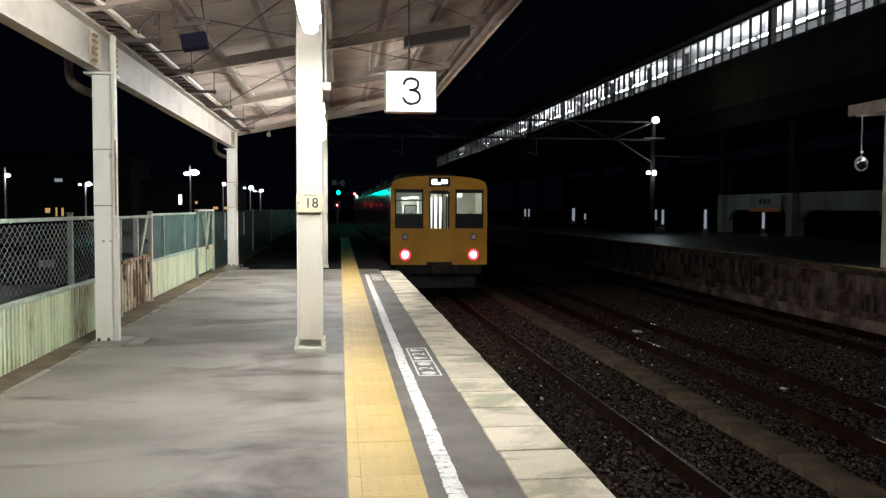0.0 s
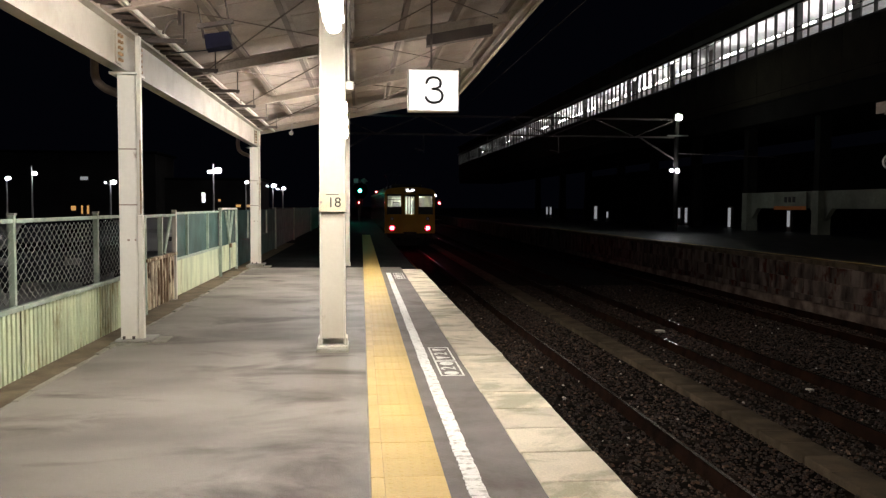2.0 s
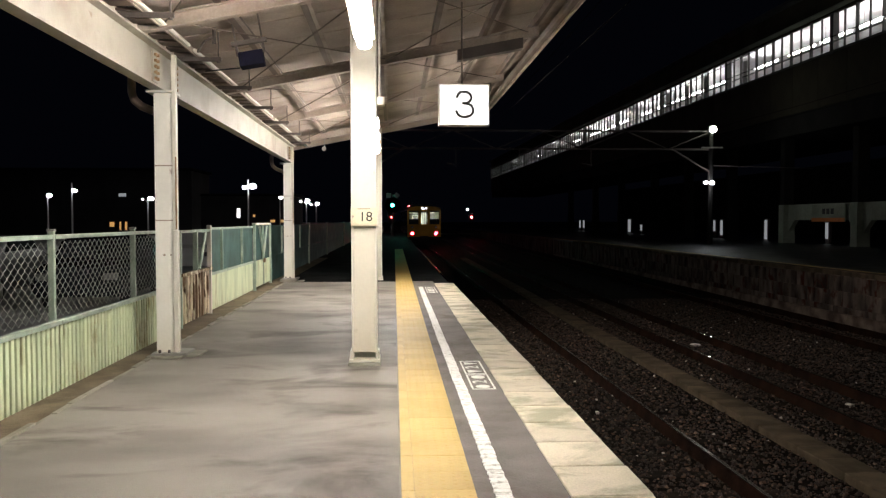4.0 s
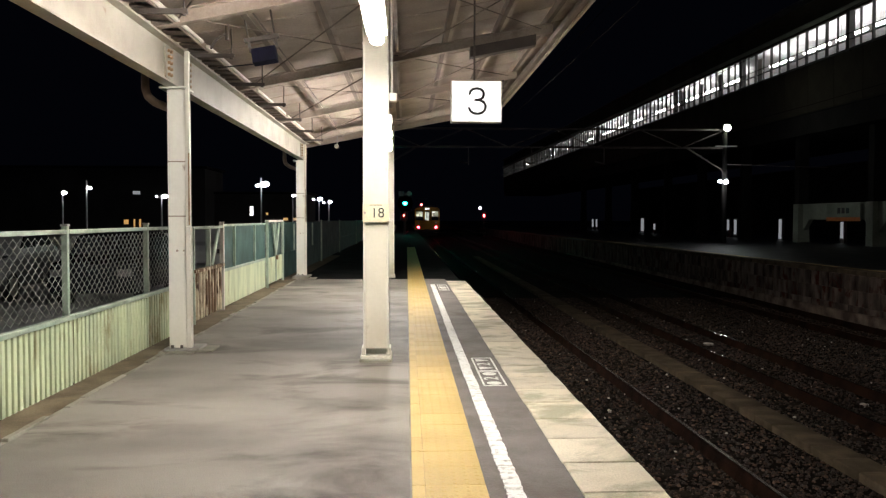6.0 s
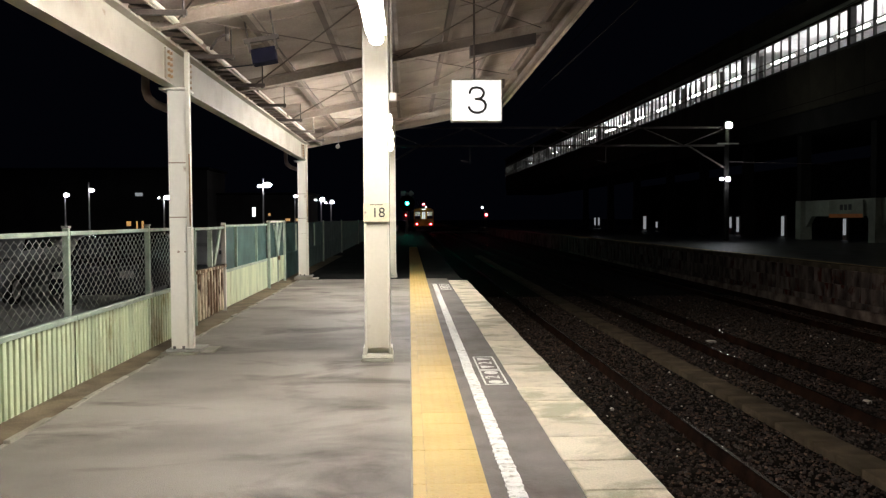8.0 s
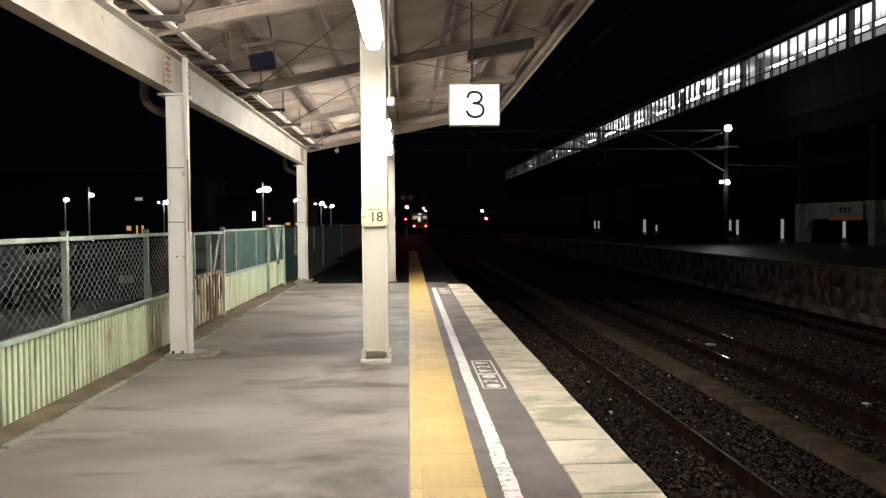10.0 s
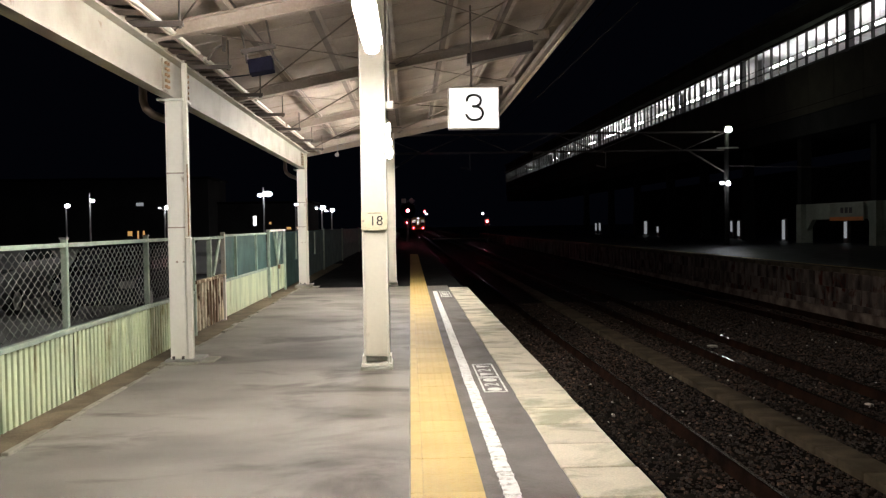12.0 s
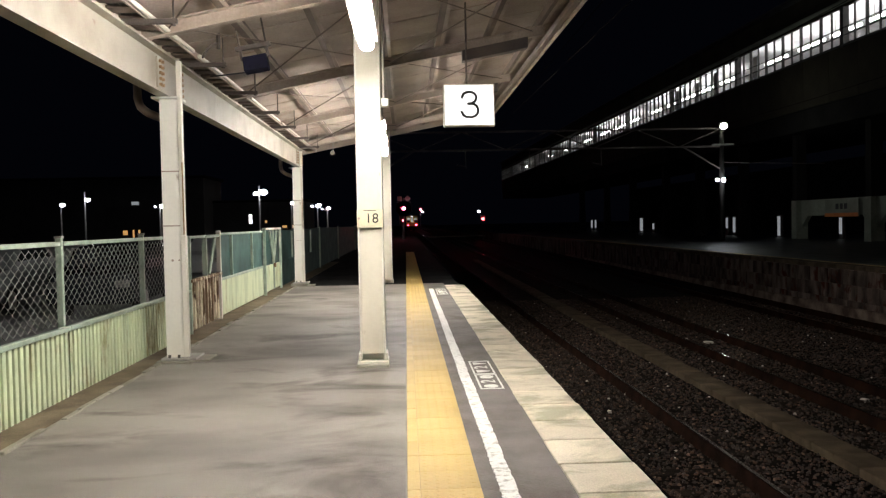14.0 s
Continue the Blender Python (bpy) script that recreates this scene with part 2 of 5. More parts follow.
M = {
    "asphalt": mat("worn_asphalt", (0.255, 0.232, 0.203), (0.105, 0.093, 0.082), 0.75, 0.62, bump=0.4, fine=120, stretch=(0.7, 1.05, 1), edge=(0.41, 0.70), grain=0.4, stain=((0.075, 0.059, 0.049), 1.35, 0.50, 0.66, (0.62, 1.1, 1))),
    "asphalt_dark": mat("dark_asphalt", (0.170, 0.152, 0.138), (0.112, 0.098, 0.088), 2.2, 0.7, bump=0.5, fine=95, stain=((0.09, 0.068, 0.055), 2.4, 0.52, 0.7, (1, 0.7, 1))),
    # Near-black base puts the unlit top into the colour; smooth for damp sheen.
    "island_paving": mat("unlit_damp_paving", (0.012, 0.012, 0.0125), (0.006, 0.006, 0.006), 1.2, 0.42, bump=0.12, fine=90, spec=0.35),
    # Darker end paving, lowered further so the end looks unlit.
    "far_paving": mat("unlit_old_paving", (0.018, 0.018, 0.018), (0.011, 0.011, 0.011), 1.2, 0.9, bump=0.4, fine=90, spec=0.05),
    "coping": mat("pale_concrete_block", (0.66, 0.59, 0.465), (0.55, 0.49, 0.385), 3.0, 0.7, bump=0.3, fine=80, pieces=0.14, edge=(0.42, 0.7), stain=((0.33, 0.31, 0.215), 1.8, 0.50, 0.62, (1, 1.4, 1))),
    "tactile": mat("yellow_tactile", (0.56, 0.398, 0.125), (0.50, 0.348, 0.105), 2.5, 0.55, bump=0.25, fine=90, pieces=0.05, grain=0.16),
    "line": mat("white_line_paint", (0.85, 0.84, 0.82), (0.5, 0.48, 0.45), 24.0, 0.6, bump=0.4, fine=110, pieces=0.05, edge=(0.52, 0.66)),
    "concrete": mat("stained_concrete", (0.17, 0.135, 0.115), (0.024, 0.015, 0.013), 2.6, 0.9, bump=0.5, fine=40, stretch=(1, 1, 0.35), pieces=0.10, spec=0.04, edge=(0.32, 0.66), stain=((0.060, 0.016, 0.010), 2.2, 0.54, 0.64, (1, 1, 0.6))),
    "kerb": mat("kerb_concrete", (0.34, 0.32, 0.27), (0.2, 0.19, 0.15), 2.5, 0.85, bump=0.5, fine=60, pieces=0.1),
    "kerb_dim": mat("grimy_footing", (0.27, 0.21, 0.17), (0.08, 0.055, 0.045), 2.0, 0.9, bump=0.5, fine=40, spec=0.05),
    "mortar": mat("mossy_mortar", (0.17, 0.13, 0.085), (0.095, 0.075, 0.048), 3.0, 0.9, bump=0.6, fine=50, spec=0.2),
    "wire_dark": mat("tarnished_wire", (0.012, 0.011, 0.01), (0.008, 0.008, 0.008), 4, 0.9, bump=0, spec=0.0),
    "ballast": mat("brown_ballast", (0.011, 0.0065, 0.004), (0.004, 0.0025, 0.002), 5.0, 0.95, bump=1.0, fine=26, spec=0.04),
        "stone": stone_mat("ballast_stone"),
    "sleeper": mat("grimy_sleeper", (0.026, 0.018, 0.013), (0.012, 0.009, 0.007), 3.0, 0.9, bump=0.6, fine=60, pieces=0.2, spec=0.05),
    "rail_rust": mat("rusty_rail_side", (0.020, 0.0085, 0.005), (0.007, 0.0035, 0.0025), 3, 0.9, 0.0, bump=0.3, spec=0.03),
    "rail_top": mat("polished_rail_head", (0.62, 0.59, 0.54), (0.34, 0.31, 0.27), 0.9, 0.13, 1.0, bump=0.02),
    "trough": mat("trough_lid_concrete", (0.10, 0.076, 0.052), (0.052, 0.040, 0.027), 2.5, 0.9, bump=0.4, fine=50, pieces=0.12, spec=0.05),
    "white_steel": mat("cream_painted_steel", (0.73, 0.70, 0.63), (0.60, 0.55, 0.46), 1.6, 0.45, bump=0.06, fine=30, edge=(0.45, 0.75), grain=0.05),
    "column_steel": mat("stained_cream_steel", (0.82, 0.80, 0.74), (0.66, 0.60, 0.49), 1.3, 0.5, bump=0.06, fine=30, stretch=(1, 1, 0.35), edge=(0.48, 0.8), grain=0.06, stain=((0.24, 0.14, 0.07), 4.0, 0.64, 0.74, (1, 1, 0.5))),
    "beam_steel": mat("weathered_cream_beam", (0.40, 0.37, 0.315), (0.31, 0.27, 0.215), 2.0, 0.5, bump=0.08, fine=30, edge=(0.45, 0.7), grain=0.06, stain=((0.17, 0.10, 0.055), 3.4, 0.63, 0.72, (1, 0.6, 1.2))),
    "cover_paint": mat("yellowed_cream_cover", (0.66, 0.62, 0.53), (0.54, 0.48, 0.38), 1.6, 0.5, bump=0.06, fine=30, stretch=(1, 1, 0.4), edge=(0.45, 0.75), grain=0.06, stain=((0.24, 0.17, 0.10), 4.0, 0.64, 0.74, (1, 1, 0.5))),
    "bolt_brown": mat("orange_brown_bolt", (0.38, 0.25, 0.14), (0.22, 0.12, 0.06), 20, 0.7, bump=0.2),
    "roof": mat("roof_lining", (0.47, 0.395, 0.34), (0.36, 0.295, 0.25), 1.5, 0.75, bump=0.1, fine=40, stain=((0.40, 0.31, 0.26), 1.3, 0.55, 0.75, (1, 1, 1))),
    "rafter": mat("brown_grey_roof_steel", (0.45, 0.375, 0.32), (0.33, 0.265, 0.22), 2.0, 0.6, bump=0.1, fine=40, stain=((0.26, 0.19, 0.15), 2.2, 0.58, 0.72, (1, 1, 1))),
    "purlin": mat("brown_purlin_paint", (0.20, 0.155, 0.13), (0.14, 0.105, 0.09), 2.0, 0.6, bump=0.1, fine=40),
    "dark_steel": mat("dark_roof_steel", (0.12, 0.095, 0.085), (0.08, 0.065, 0.06), 2.0, 0.6, bump=0.1),
    "galv": mat("galvanised_steel", (0.42, 0.41, 0.39), (0.3, 0.28, 0.26), 5.0, 0.45, 0.5, bump=0.1),
    "fence_panel": mat("pale_green_sheet", (0.64, 0.70, 0.48), (0.43, 0.50, 0.34), 3.0, 0.5, bump=0.08, fine=30, stretch=(1, 1.5, 0.35), edge=(0.4, 0.7), grain=0.08, stain=((0.30, 0.27, 0.12), 3.5, 0.56, 0.7, (1, 1, 0.4))),
    "fence_post": mat("grey_green_paint", (0.42, 0.50, 0.41), (0.27, 0.335, 0.27), 5.0, 0.5, bump=0.1),
    "wire": mat("zinc_wire", (0.45, 0.46, 0.42), (0.32, 0.32, 0.3), 5.0, 0.4, 0.4, bump=0),
    "teal": mat("teal_net_and_unlit_sheet", (0.04, 0.10, 0.09), (0.022, 0.055, 0.052), 2.5, 0.6, bump=0.1),
    "rusty": mat("flaking_rusty_sheet", (0.17, 0.105, 0.055), (0.64, 0.56, 0.40), 9.0, 0.8, bump=0.6, fine=40, stretch=(1, 1, 0.22), edge=(0.48, 0.53), stain=((0.08, 0.04, 0.02), 8.0, 0.55, 0.64, (1, 1, 0.5))),
    "dark": mat("dark_plastic", (0.03, 0.03, 0.035), (0.02, 0.02, 0.022), 4, 0.5, bump=0.05),
    "navy": mat("dark_blue_box", (0.014, 0.014, 0.03), (0.01, 0.01, 0.02), 4, 0.8, bump=0.05, spec=0.1),
    "black": mat("black_paint", (0.02, 0.02, 0.02), (0.012, 0.012, 0.012), 4, 0.4, bump=0.02),
    "cream_plate": mat("cream_plate", (0.72, 0.66, 0.48), (0.62, 0.55, 0.38), 6, 0.5, bump=0.03),
    "marking": mat("white_floor_paint", (0.75, 0.74, 0.7), (0.5, 0.49, 0.46), 14, 0.6, bump=0.2, edge=(0.45, 0.7)),
    "train_yellow": mat("yellow_train_paint", (0.78, 0.41, 0.06), (0.64, 0.32, 0.045), 1.2, 0.5, bump=0.03, fine=20, grain=0.06, spec=0.25),
    # Train yellow again, darkened so the sides look unlit.
    "train_side": mat("unlit_dark_yellow_side", (0.07, 0.038, 0.011), (0.04, 0.024, 0.009), 1.5, 0.12, bump=0.0, spec=0.4),
    "train_roof": mat("grey_train_roof", (0.03, 0.028, 0.027), (0.018, 0.017, 0.017), 2, 0.6, bump=0.1),
    "train_under": mat("dusty_underframe", (0.03, 0.026, 0.023), (0.018, 0.016, 0.014), 4, 0.7, bump=0.2),
    "cabin_wall": mat("cream_cabin_wall", (0.72, 0.74, 0.66), (0.66, 0.68, 0.6), 2, 0.5, bump=0.02, grain=0.04),
    "seat": mat("blue_seat_cloth", (0.06, 0.09, 0.2), (0.04, 0.06, 0.14), 6, 0.9, bump=0.1),
    "dark_glass": mat("dark_glass", (0.02, 0.022, 0.025), (0.015, 0.016, 0.018), 2, 0.08, bump=0),
    "chrome": mat("chrome", (0.75, 0.75, 0.75), (0.65, 0.65, 0.65), 3, 0.12, 1.0, bump=0),
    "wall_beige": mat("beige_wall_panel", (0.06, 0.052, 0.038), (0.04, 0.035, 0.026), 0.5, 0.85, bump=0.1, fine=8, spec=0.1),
    # Near-black concrete, also used for the unlit column shafts and far feet.
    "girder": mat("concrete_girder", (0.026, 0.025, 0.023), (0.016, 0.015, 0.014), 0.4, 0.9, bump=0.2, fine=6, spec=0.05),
    "pale_wall": mat("pale_green_wall", (0.32, 0.345, 0.27), (0.20, 0.215, 0.17), 0.6, 0.7, bump=0.1, fine=8),
    "hall_white": mat("white_hall_panel", (0.72, 0.73, 0.74), (0.58, 0.58, 0.6), 0.8, 0.7, bump=0.02, fine=5),
    "mullion": mat("dark_window_frame", (0.06, 0.06, 0.06), (0.04, 0.04, 0.04), 2, 0.5, bump=0.02),
    "lot": mat("car_park_asphalt", (0.22, 0.22, 0.222), (0.13, 0.13, 0.132), 0.4, 0.75, bump=0.3, fine=20),
    "earth": mat("dark_earth", (0.06, 0.05, 0.042), (0.035, 0.03, 0.026), 0.3, 0.9, bump=0.5, fine=10),
    "building": mat("night_render_wall", (0.06, 0.057, 0.055), (0.045, 0.04, 0.04), 0.3, 0.85, bump=0.1, fine=4),
    "car_dark": mat("dark_car_paint", (0.03, 0.032, 0.04), (0.025, 0.027, 0.033), 1, 0.2, 0.3, bump=0),
    "car_silver": mat("silver_car_paint", (0.35, 0.36, 0.37), (0.3, 0.31, 0.32), 1, 0.25, 0.5, bump=0),
    "car_white": mat("white_car_paint", (0.7, 0.7, 0.7), (0.62, 0.62, 0.62), 1, 0.25, 0.0, bump=0),
    "rubber": mat("tyre_rubber", (0.025, 0.025, 0.025), (0.018, 0.018, 0.018), 6, 0.85, bump=0.2),
    "orange": mat("orange_stripe", (0.7, 0.22, 0.05), (0.62, 0.18, 0.04), 3, 0.5, bump=0.02),
    "wood_board": mat("boards", (0.4, 0.34, 0.24), (0.3, 0.25, 0.18), 2, 0.7, bump=0.2),
    "clear": glass("clear_glass"),
    "tube": glow("fluorescent_tube", (1.0, 0.95, 0.86), TUBE_GLOW),
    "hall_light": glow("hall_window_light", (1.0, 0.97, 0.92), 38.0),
    "sign_face": glow("lit_white_sign", (1.0, 0.98, 0.97), 1.3),
    "tail_red": glow("tail_lamp_red", (1.0, 0.004, 0.02), 1.6),
    "tail_bulb": glow("tail_lamp_bulb", (1.0, 0.03, 0.06), 110.0),
    "train_light": glow("train_ceiling_light", (1.0, 0.98, 0.88), 34.0),
    "dest": glow("destination_blind", (1.0, 1.0, 0.98), 2.5),
    "green_lens": glow("green_signal_lens", (0.0, 0.8, 0.42), 1.1),
    "green_bulb": glow("green_signal_bulb", (0.01, 1.0, 0.6), 800.0),
    "red_lens": glow("red_signal_lens", (1.0, 0.01, 0.06), 2.0),
    "red_bulb": glow("red_signal_bulb", (1.0, 0.08, 0.12), 700.0),
    "red_lens_small": glow("small_red_lens", (1.0, 0.04, 0.05), 90.0),
    # Only on the added, unseen car park lamp.
    "street": glow("added_lamp_head", (0.9, 0.93, 1.0), 300.0),
    "street_dim": glow("far_lamp_head", (0.9, 0.92, 1.0), 60.0),
    "flood": glow("flood_lamp", (0.92, 1.0, 0.86), 60.0),
    "amber": glow("amber_lamp", (1.0, 0.5, 0.15), 0.55),
    "lit_window": glow("lit_window", (0.9, 0.95, 1.0), 0.25),
    # Dim glow of the column slivers and the mirror's small lamp.
    "dim_glow": glow("sliver_and_lamp_glow", (0.9, 0.95, 1.0), 0.22),
}


# ---- building helpers ----
def box(bm, x0, x1, y0, y1, z0, z1, bevel=0.0):
    m = Matrix.LocRotScale(((x0 + x1) / 2, (y0 + y1) / 2, (z0 + z1) / 2), None, (abs(x1 - x0), abs(y1 - y0), abs(z1 - z0)))
    vs = bmesh.ops.create_cube(bm, size=1.0, matrix=m)["verts"]
    if bevel:
        es = list({e for v in vs for e in v.link_edges})
        bmesh.ops.bevel(bm, geom=es, offset=bevel, segments=2, affect="EDGES", profile=0.5)
    return bm


def rod(bm, a, b, r, n=8, r2=None):
    a, b = Vector(a), Vector(b)
    q = (b - a).to_track_quat("Z", "Y")
    m = Matrix.LocRotScale((a + b) / 2, q, None)
    bmesh.ops.create_cone(bm, cap_ends=True, segments=n, radius1=r, radius2=r if r2 is None else r2, depth=(b - a).length, matrix=m)
    return bm


def ball(bm, c, r, sx=1, sy=1, sz=1, n=12):
    bmesh.ops.create_uvsphere(bm, u_segments=n, v_segments=max(6, n // 2), radius=r, matrix=Matrix.LocRotScale(c, None, (sx, sy, sz)))
    return bm


def prism(bm, outline, y0, y1):
    """A solid from an outline of (x, z) points, drawn out from y0 to y1."""
    a = [bm.verts.new((x, y0, z)) for x, z in outline]
    b = [bm.verts.new((x, y1, z)) for x, z in outline]
    n = len(a)
    for i in range(n):
        bm.faces.new((a[i], a[(i + 1) % n], b[(i + 1) % n], b[i]))
    bm.faces.new(a[::-1])
    bm.faces.new(b)
    bmesh.ops.recalc_face_normals(bm, faces=bm.faces)
    return bm


def B(*args, **kw):
    return box(bmesh.new(), *args, **kw)


def mesh_of(name, bm, material, smooth=False):
    me = bpy.data.meshes.new(name)
    bm.to_mesh(me)
    bm.free()
    me.materials.append(M[material])
    if smooth:
        for p in me.polygons:
            p.use_smooth = True
    return me


def part(name, bm, material, parent, label="", smooth=False):
    """One mesh object under a thing or under a part, built in its parent's space."""
    ob = new(name, mesh_of(name, bm, material, smooth))
    ob.parent = parent
    return tagged(ob, label)


def thing(name, place, label, category, group="", kind=""):
    ob = new(name)
    ob.location = place
    ob.empty_display_size = 0.2
    return tagged(ob, label, category, group, kind)


def solid(name, bm, material, label, category, group="", kind="", place=(0, 0, 0), smooth=False):
    ob = new(name, mesh_of(name, bm, material, smooth))
    ob.location = place
    return tagged(ob, label, category, group, kind)


def pieces(name, me, parent, places):
    """Alike pieces that share one mesh, each an object of its own."""
    for p in places:
        ob = new(name, me)
        ob.parent = parent
        ob.location = p


def letters(name, words, size, parent, m, material, label=""):
    """Raised letters with the built-in font, made into a mesh."""
    cu = bpy.data.curves.new(name, "FONT")
    cu.body, cu.size, cu.align_x, cu.align_y, cu.extrude = words, size, "CENTER", "CENTER", 0.002
    tmp = bpy.data.objects.new(name, cu)
    me = bpy.data.meshes.new_from_object(tmp)
    bpy.data.objects.remove(tmp)
    me.materials.clear()
    me.materials.append(M[material])
    ob = new(name, me)
    ob.parent = parent
    ob.matrix_basis = m
    return tagged(ob, label)


LEAN = -0.0071          # the tracks run slightly to the left of the platform
RAIL_Z = -1.20


def rise(y):
    """How far the line has climbed at y."""
    return 0.0058 * max(0.0, y - 20.0)


# ---- ground, platform and tracks ----
def strip_bed(name, x0, x1, z, material, label, category, y0=-12, y1=420, step=8, bottom=-1.7):
    """A long bed that follows the line's lean and climb."""
    bm = bmesh.new()
    rows = []
    n = int((y1 - y0) / step)
    for i in range(n + 1):
        y = y0 + i * step
        rows.append([bm.verts.new(p) for p in ((x0 + LEAN * y, y, bottom), (x0 + LEAN * y, y, z + rise(y)), (x1 + LEAN * y, y, z + rise(y)), (x1 + LEAN * y, y, bottom))])
    for a, b in zip(rows, rows[1:]):
        for i in range(4):
            bm.faces.new((a[i], a[(i + 1) % 4], b[(i + 1) % 4], b[i]))
    bm.faces.new(rows[0])
    bm.faces.new(rows[-1][::-1])
    bmesh.ops.recalc_face_normals(bm, faces=bm.faces)
    return solid(name, bm, material, label, category, kind="structure")


def ground():
    solid("ground", B(-700, 700, -300, 1600, -1.9, -1.6), "earth", "dark bare earth around the station at night", "ground", kind="structure")
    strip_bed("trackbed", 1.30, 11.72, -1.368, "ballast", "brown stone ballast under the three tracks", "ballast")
    solid("pavement_car_park", B(-120, -3.02, -20, 260, -1.7, -0.45), "lot", "dark asphalt car park beyond the platform fence", "car park", kind="structure")


def platform():
    ob = thing("platform", (0, 0, 0), "worn grey asphalt station platform with darker bands", "platform", kind="structure")
    part("slab", B(-3.0, 0.85, -12, 18.2, -1.65, 0.0), "asphalt", ob)
    part("edge_strip", B(0.40, 0.85, -12, 18.2, -0.1, 0.003), "asphalt_dark", ob, "darker asphalt strip beside the white line")
    part("wall", B(0.85, 1.18, -12, 17.3, -1.65, -0.05), "concrete", ob, "stained concrete platform face")
    part("far_slab", B(-3.0, 1.15, 18.2, 90, -1.65, -0.004), "far_paving", ob, "old paving with the platform end's lack of light in its colour")
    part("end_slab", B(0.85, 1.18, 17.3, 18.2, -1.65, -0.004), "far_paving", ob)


def ballast_stones():
    rnd = random.Random(5)
    vs, fs = [], []
    for k in range(105000):
        y = 1.5 + 26 * rnd.random() ** 1.5
        x = 1.25 + rnd.random() * 10.0
        if 4.66 < x - LEAN * y < 5.1:
            continue
        r = rnd.uniform(0.010, 0.030)
        z = -1.37 + rnd.uniform(-0.01, 0.02) + rise(y)
        a0 = rnd.random() * 6.3
        base = len(vs)
        m = 5
        for i in range(m):
            a = a0 + i * 6.283 / m + rnd.uniform(-0.3, 0.3)
            q = r * rnd.uniform(0.7, 1.2)
            vs.append((x + q * math.cos(a), y + q * math.sin(a), z))
        for i in range(m):
            x1, y1, _ = vs[base + i]
            f = rnd.uniform(0.35, 0.75)
            vs.append((x + (x1 - x) * f, y + (y1 - y) * f, z + r * rnd.uniform(0.5, 1.0)))
        for i in range(m):
            j = (i + 1) % m
            fs.append((base + i, base + j, base + m + j, base + m + i))
        fs.append(tuple(base + m + i for i in range(m)))
    me = bpy.data.meshes.new("ballast_stones")
    me.from_pydata(vs, [], fs)
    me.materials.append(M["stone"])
    tagged(new("ballast_stones", me), "loose brown and grey ballast stones between the rails", "ballast", kind="stuff")


def track(x0, name_label, last=400):
    ob = thing("railway_track", (0, 0, 0), name_label, "railway track", "tracks beside the platform", "structure")
    for side in (-0.5335, 0.5335):
        for nm, w, z0, z1, mt, lb in (("rail", 0.024, RAIL_Z - 0.004, RAIL_Z, "rail_top", "polished running band of the rail head"), ("rail_web", 0.026, RAIL_Z - 0.15, RAIL_Z - 0.004, "rail_rust", "rusty brown rail side")):
            bm = bmesh.new()
            ys = [-12, 20, 120, last]
            rows = []
            for y in ys:
                xc = x0 + side + LEAN * y
                dz = rise(y)
                ws = w if nm == "rail" else 0.032
                foot = w if nm == "rail" else 0.062
                rows.append([bm.verts.new(p) for p in ((xc - foot, y, z0 + dz), (xc - ws, y, z1 + dz), (xc + ws, y, z1 + dz), (xc + foot, y, z0 + dz))])
            for a, b in zip(rows, rows[1:]):
                for i in range(4):
                    bm.faces.new((a[i], a[(i + 1) % 4], b[(i + 1) % 4], b[i]))
            bm.faces.new(rows[0])
            bm.faces.new(rows[-1][::-1])
            bmesh.ops.recalc_face_normals(bm, faces=bm.faces)
            part(nm, bm, mt, ob, lb)
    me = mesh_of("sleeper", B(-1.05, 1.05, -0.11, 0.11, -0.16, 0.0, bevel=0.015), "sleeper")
    pieces("sleeper", me, ob, [(x0 + LEAN * y, y, RAIL_Z - 0.162 + rise(y)) for y in (0.64 * i - 1.0 for i in range(70))])
    return ob


def cable_trough():
    ob = thing("cable_trough", (0, 0, 0), "long line of tan concrete cable trough lids between tracks", "cable trough", kind="structure")
    me = mesh_of("lid", B(-0.2, 0.2, -0.246, 0.246, -0.14, 0.0, bevel=0.012), "trough")
    rnd = random.Random(2)
    pieces("lid", me, ob, [(4.88 + LEAN * y + rnd.uniform(-0.006, 0.006), y, -1.275 + rise(y) + rnd.uniform(-0.006, 0.006)) for y in (0.5 * i - 1 for i in range(110))])


# ---- roof over the platform ----
SLOPE = 0.196


def rafter_z(x):
    return 2.96 + SLOPE * (x + 1.9)


def sloped(bm, x0, x1, y0, y1, z_under, thick):
    """A slab that follows the roof's fall; z_under is measured from the rafters' lower edge."""
    prism(bm, [(x0, rafter_z(x0) + z_under), (x1, rafter_z(x1) + z_under), (x1, rafter_z(x1) + z_under + thick), (x0, rafter_z(x0) + z_under + thick)], y0, y1)
    return bm


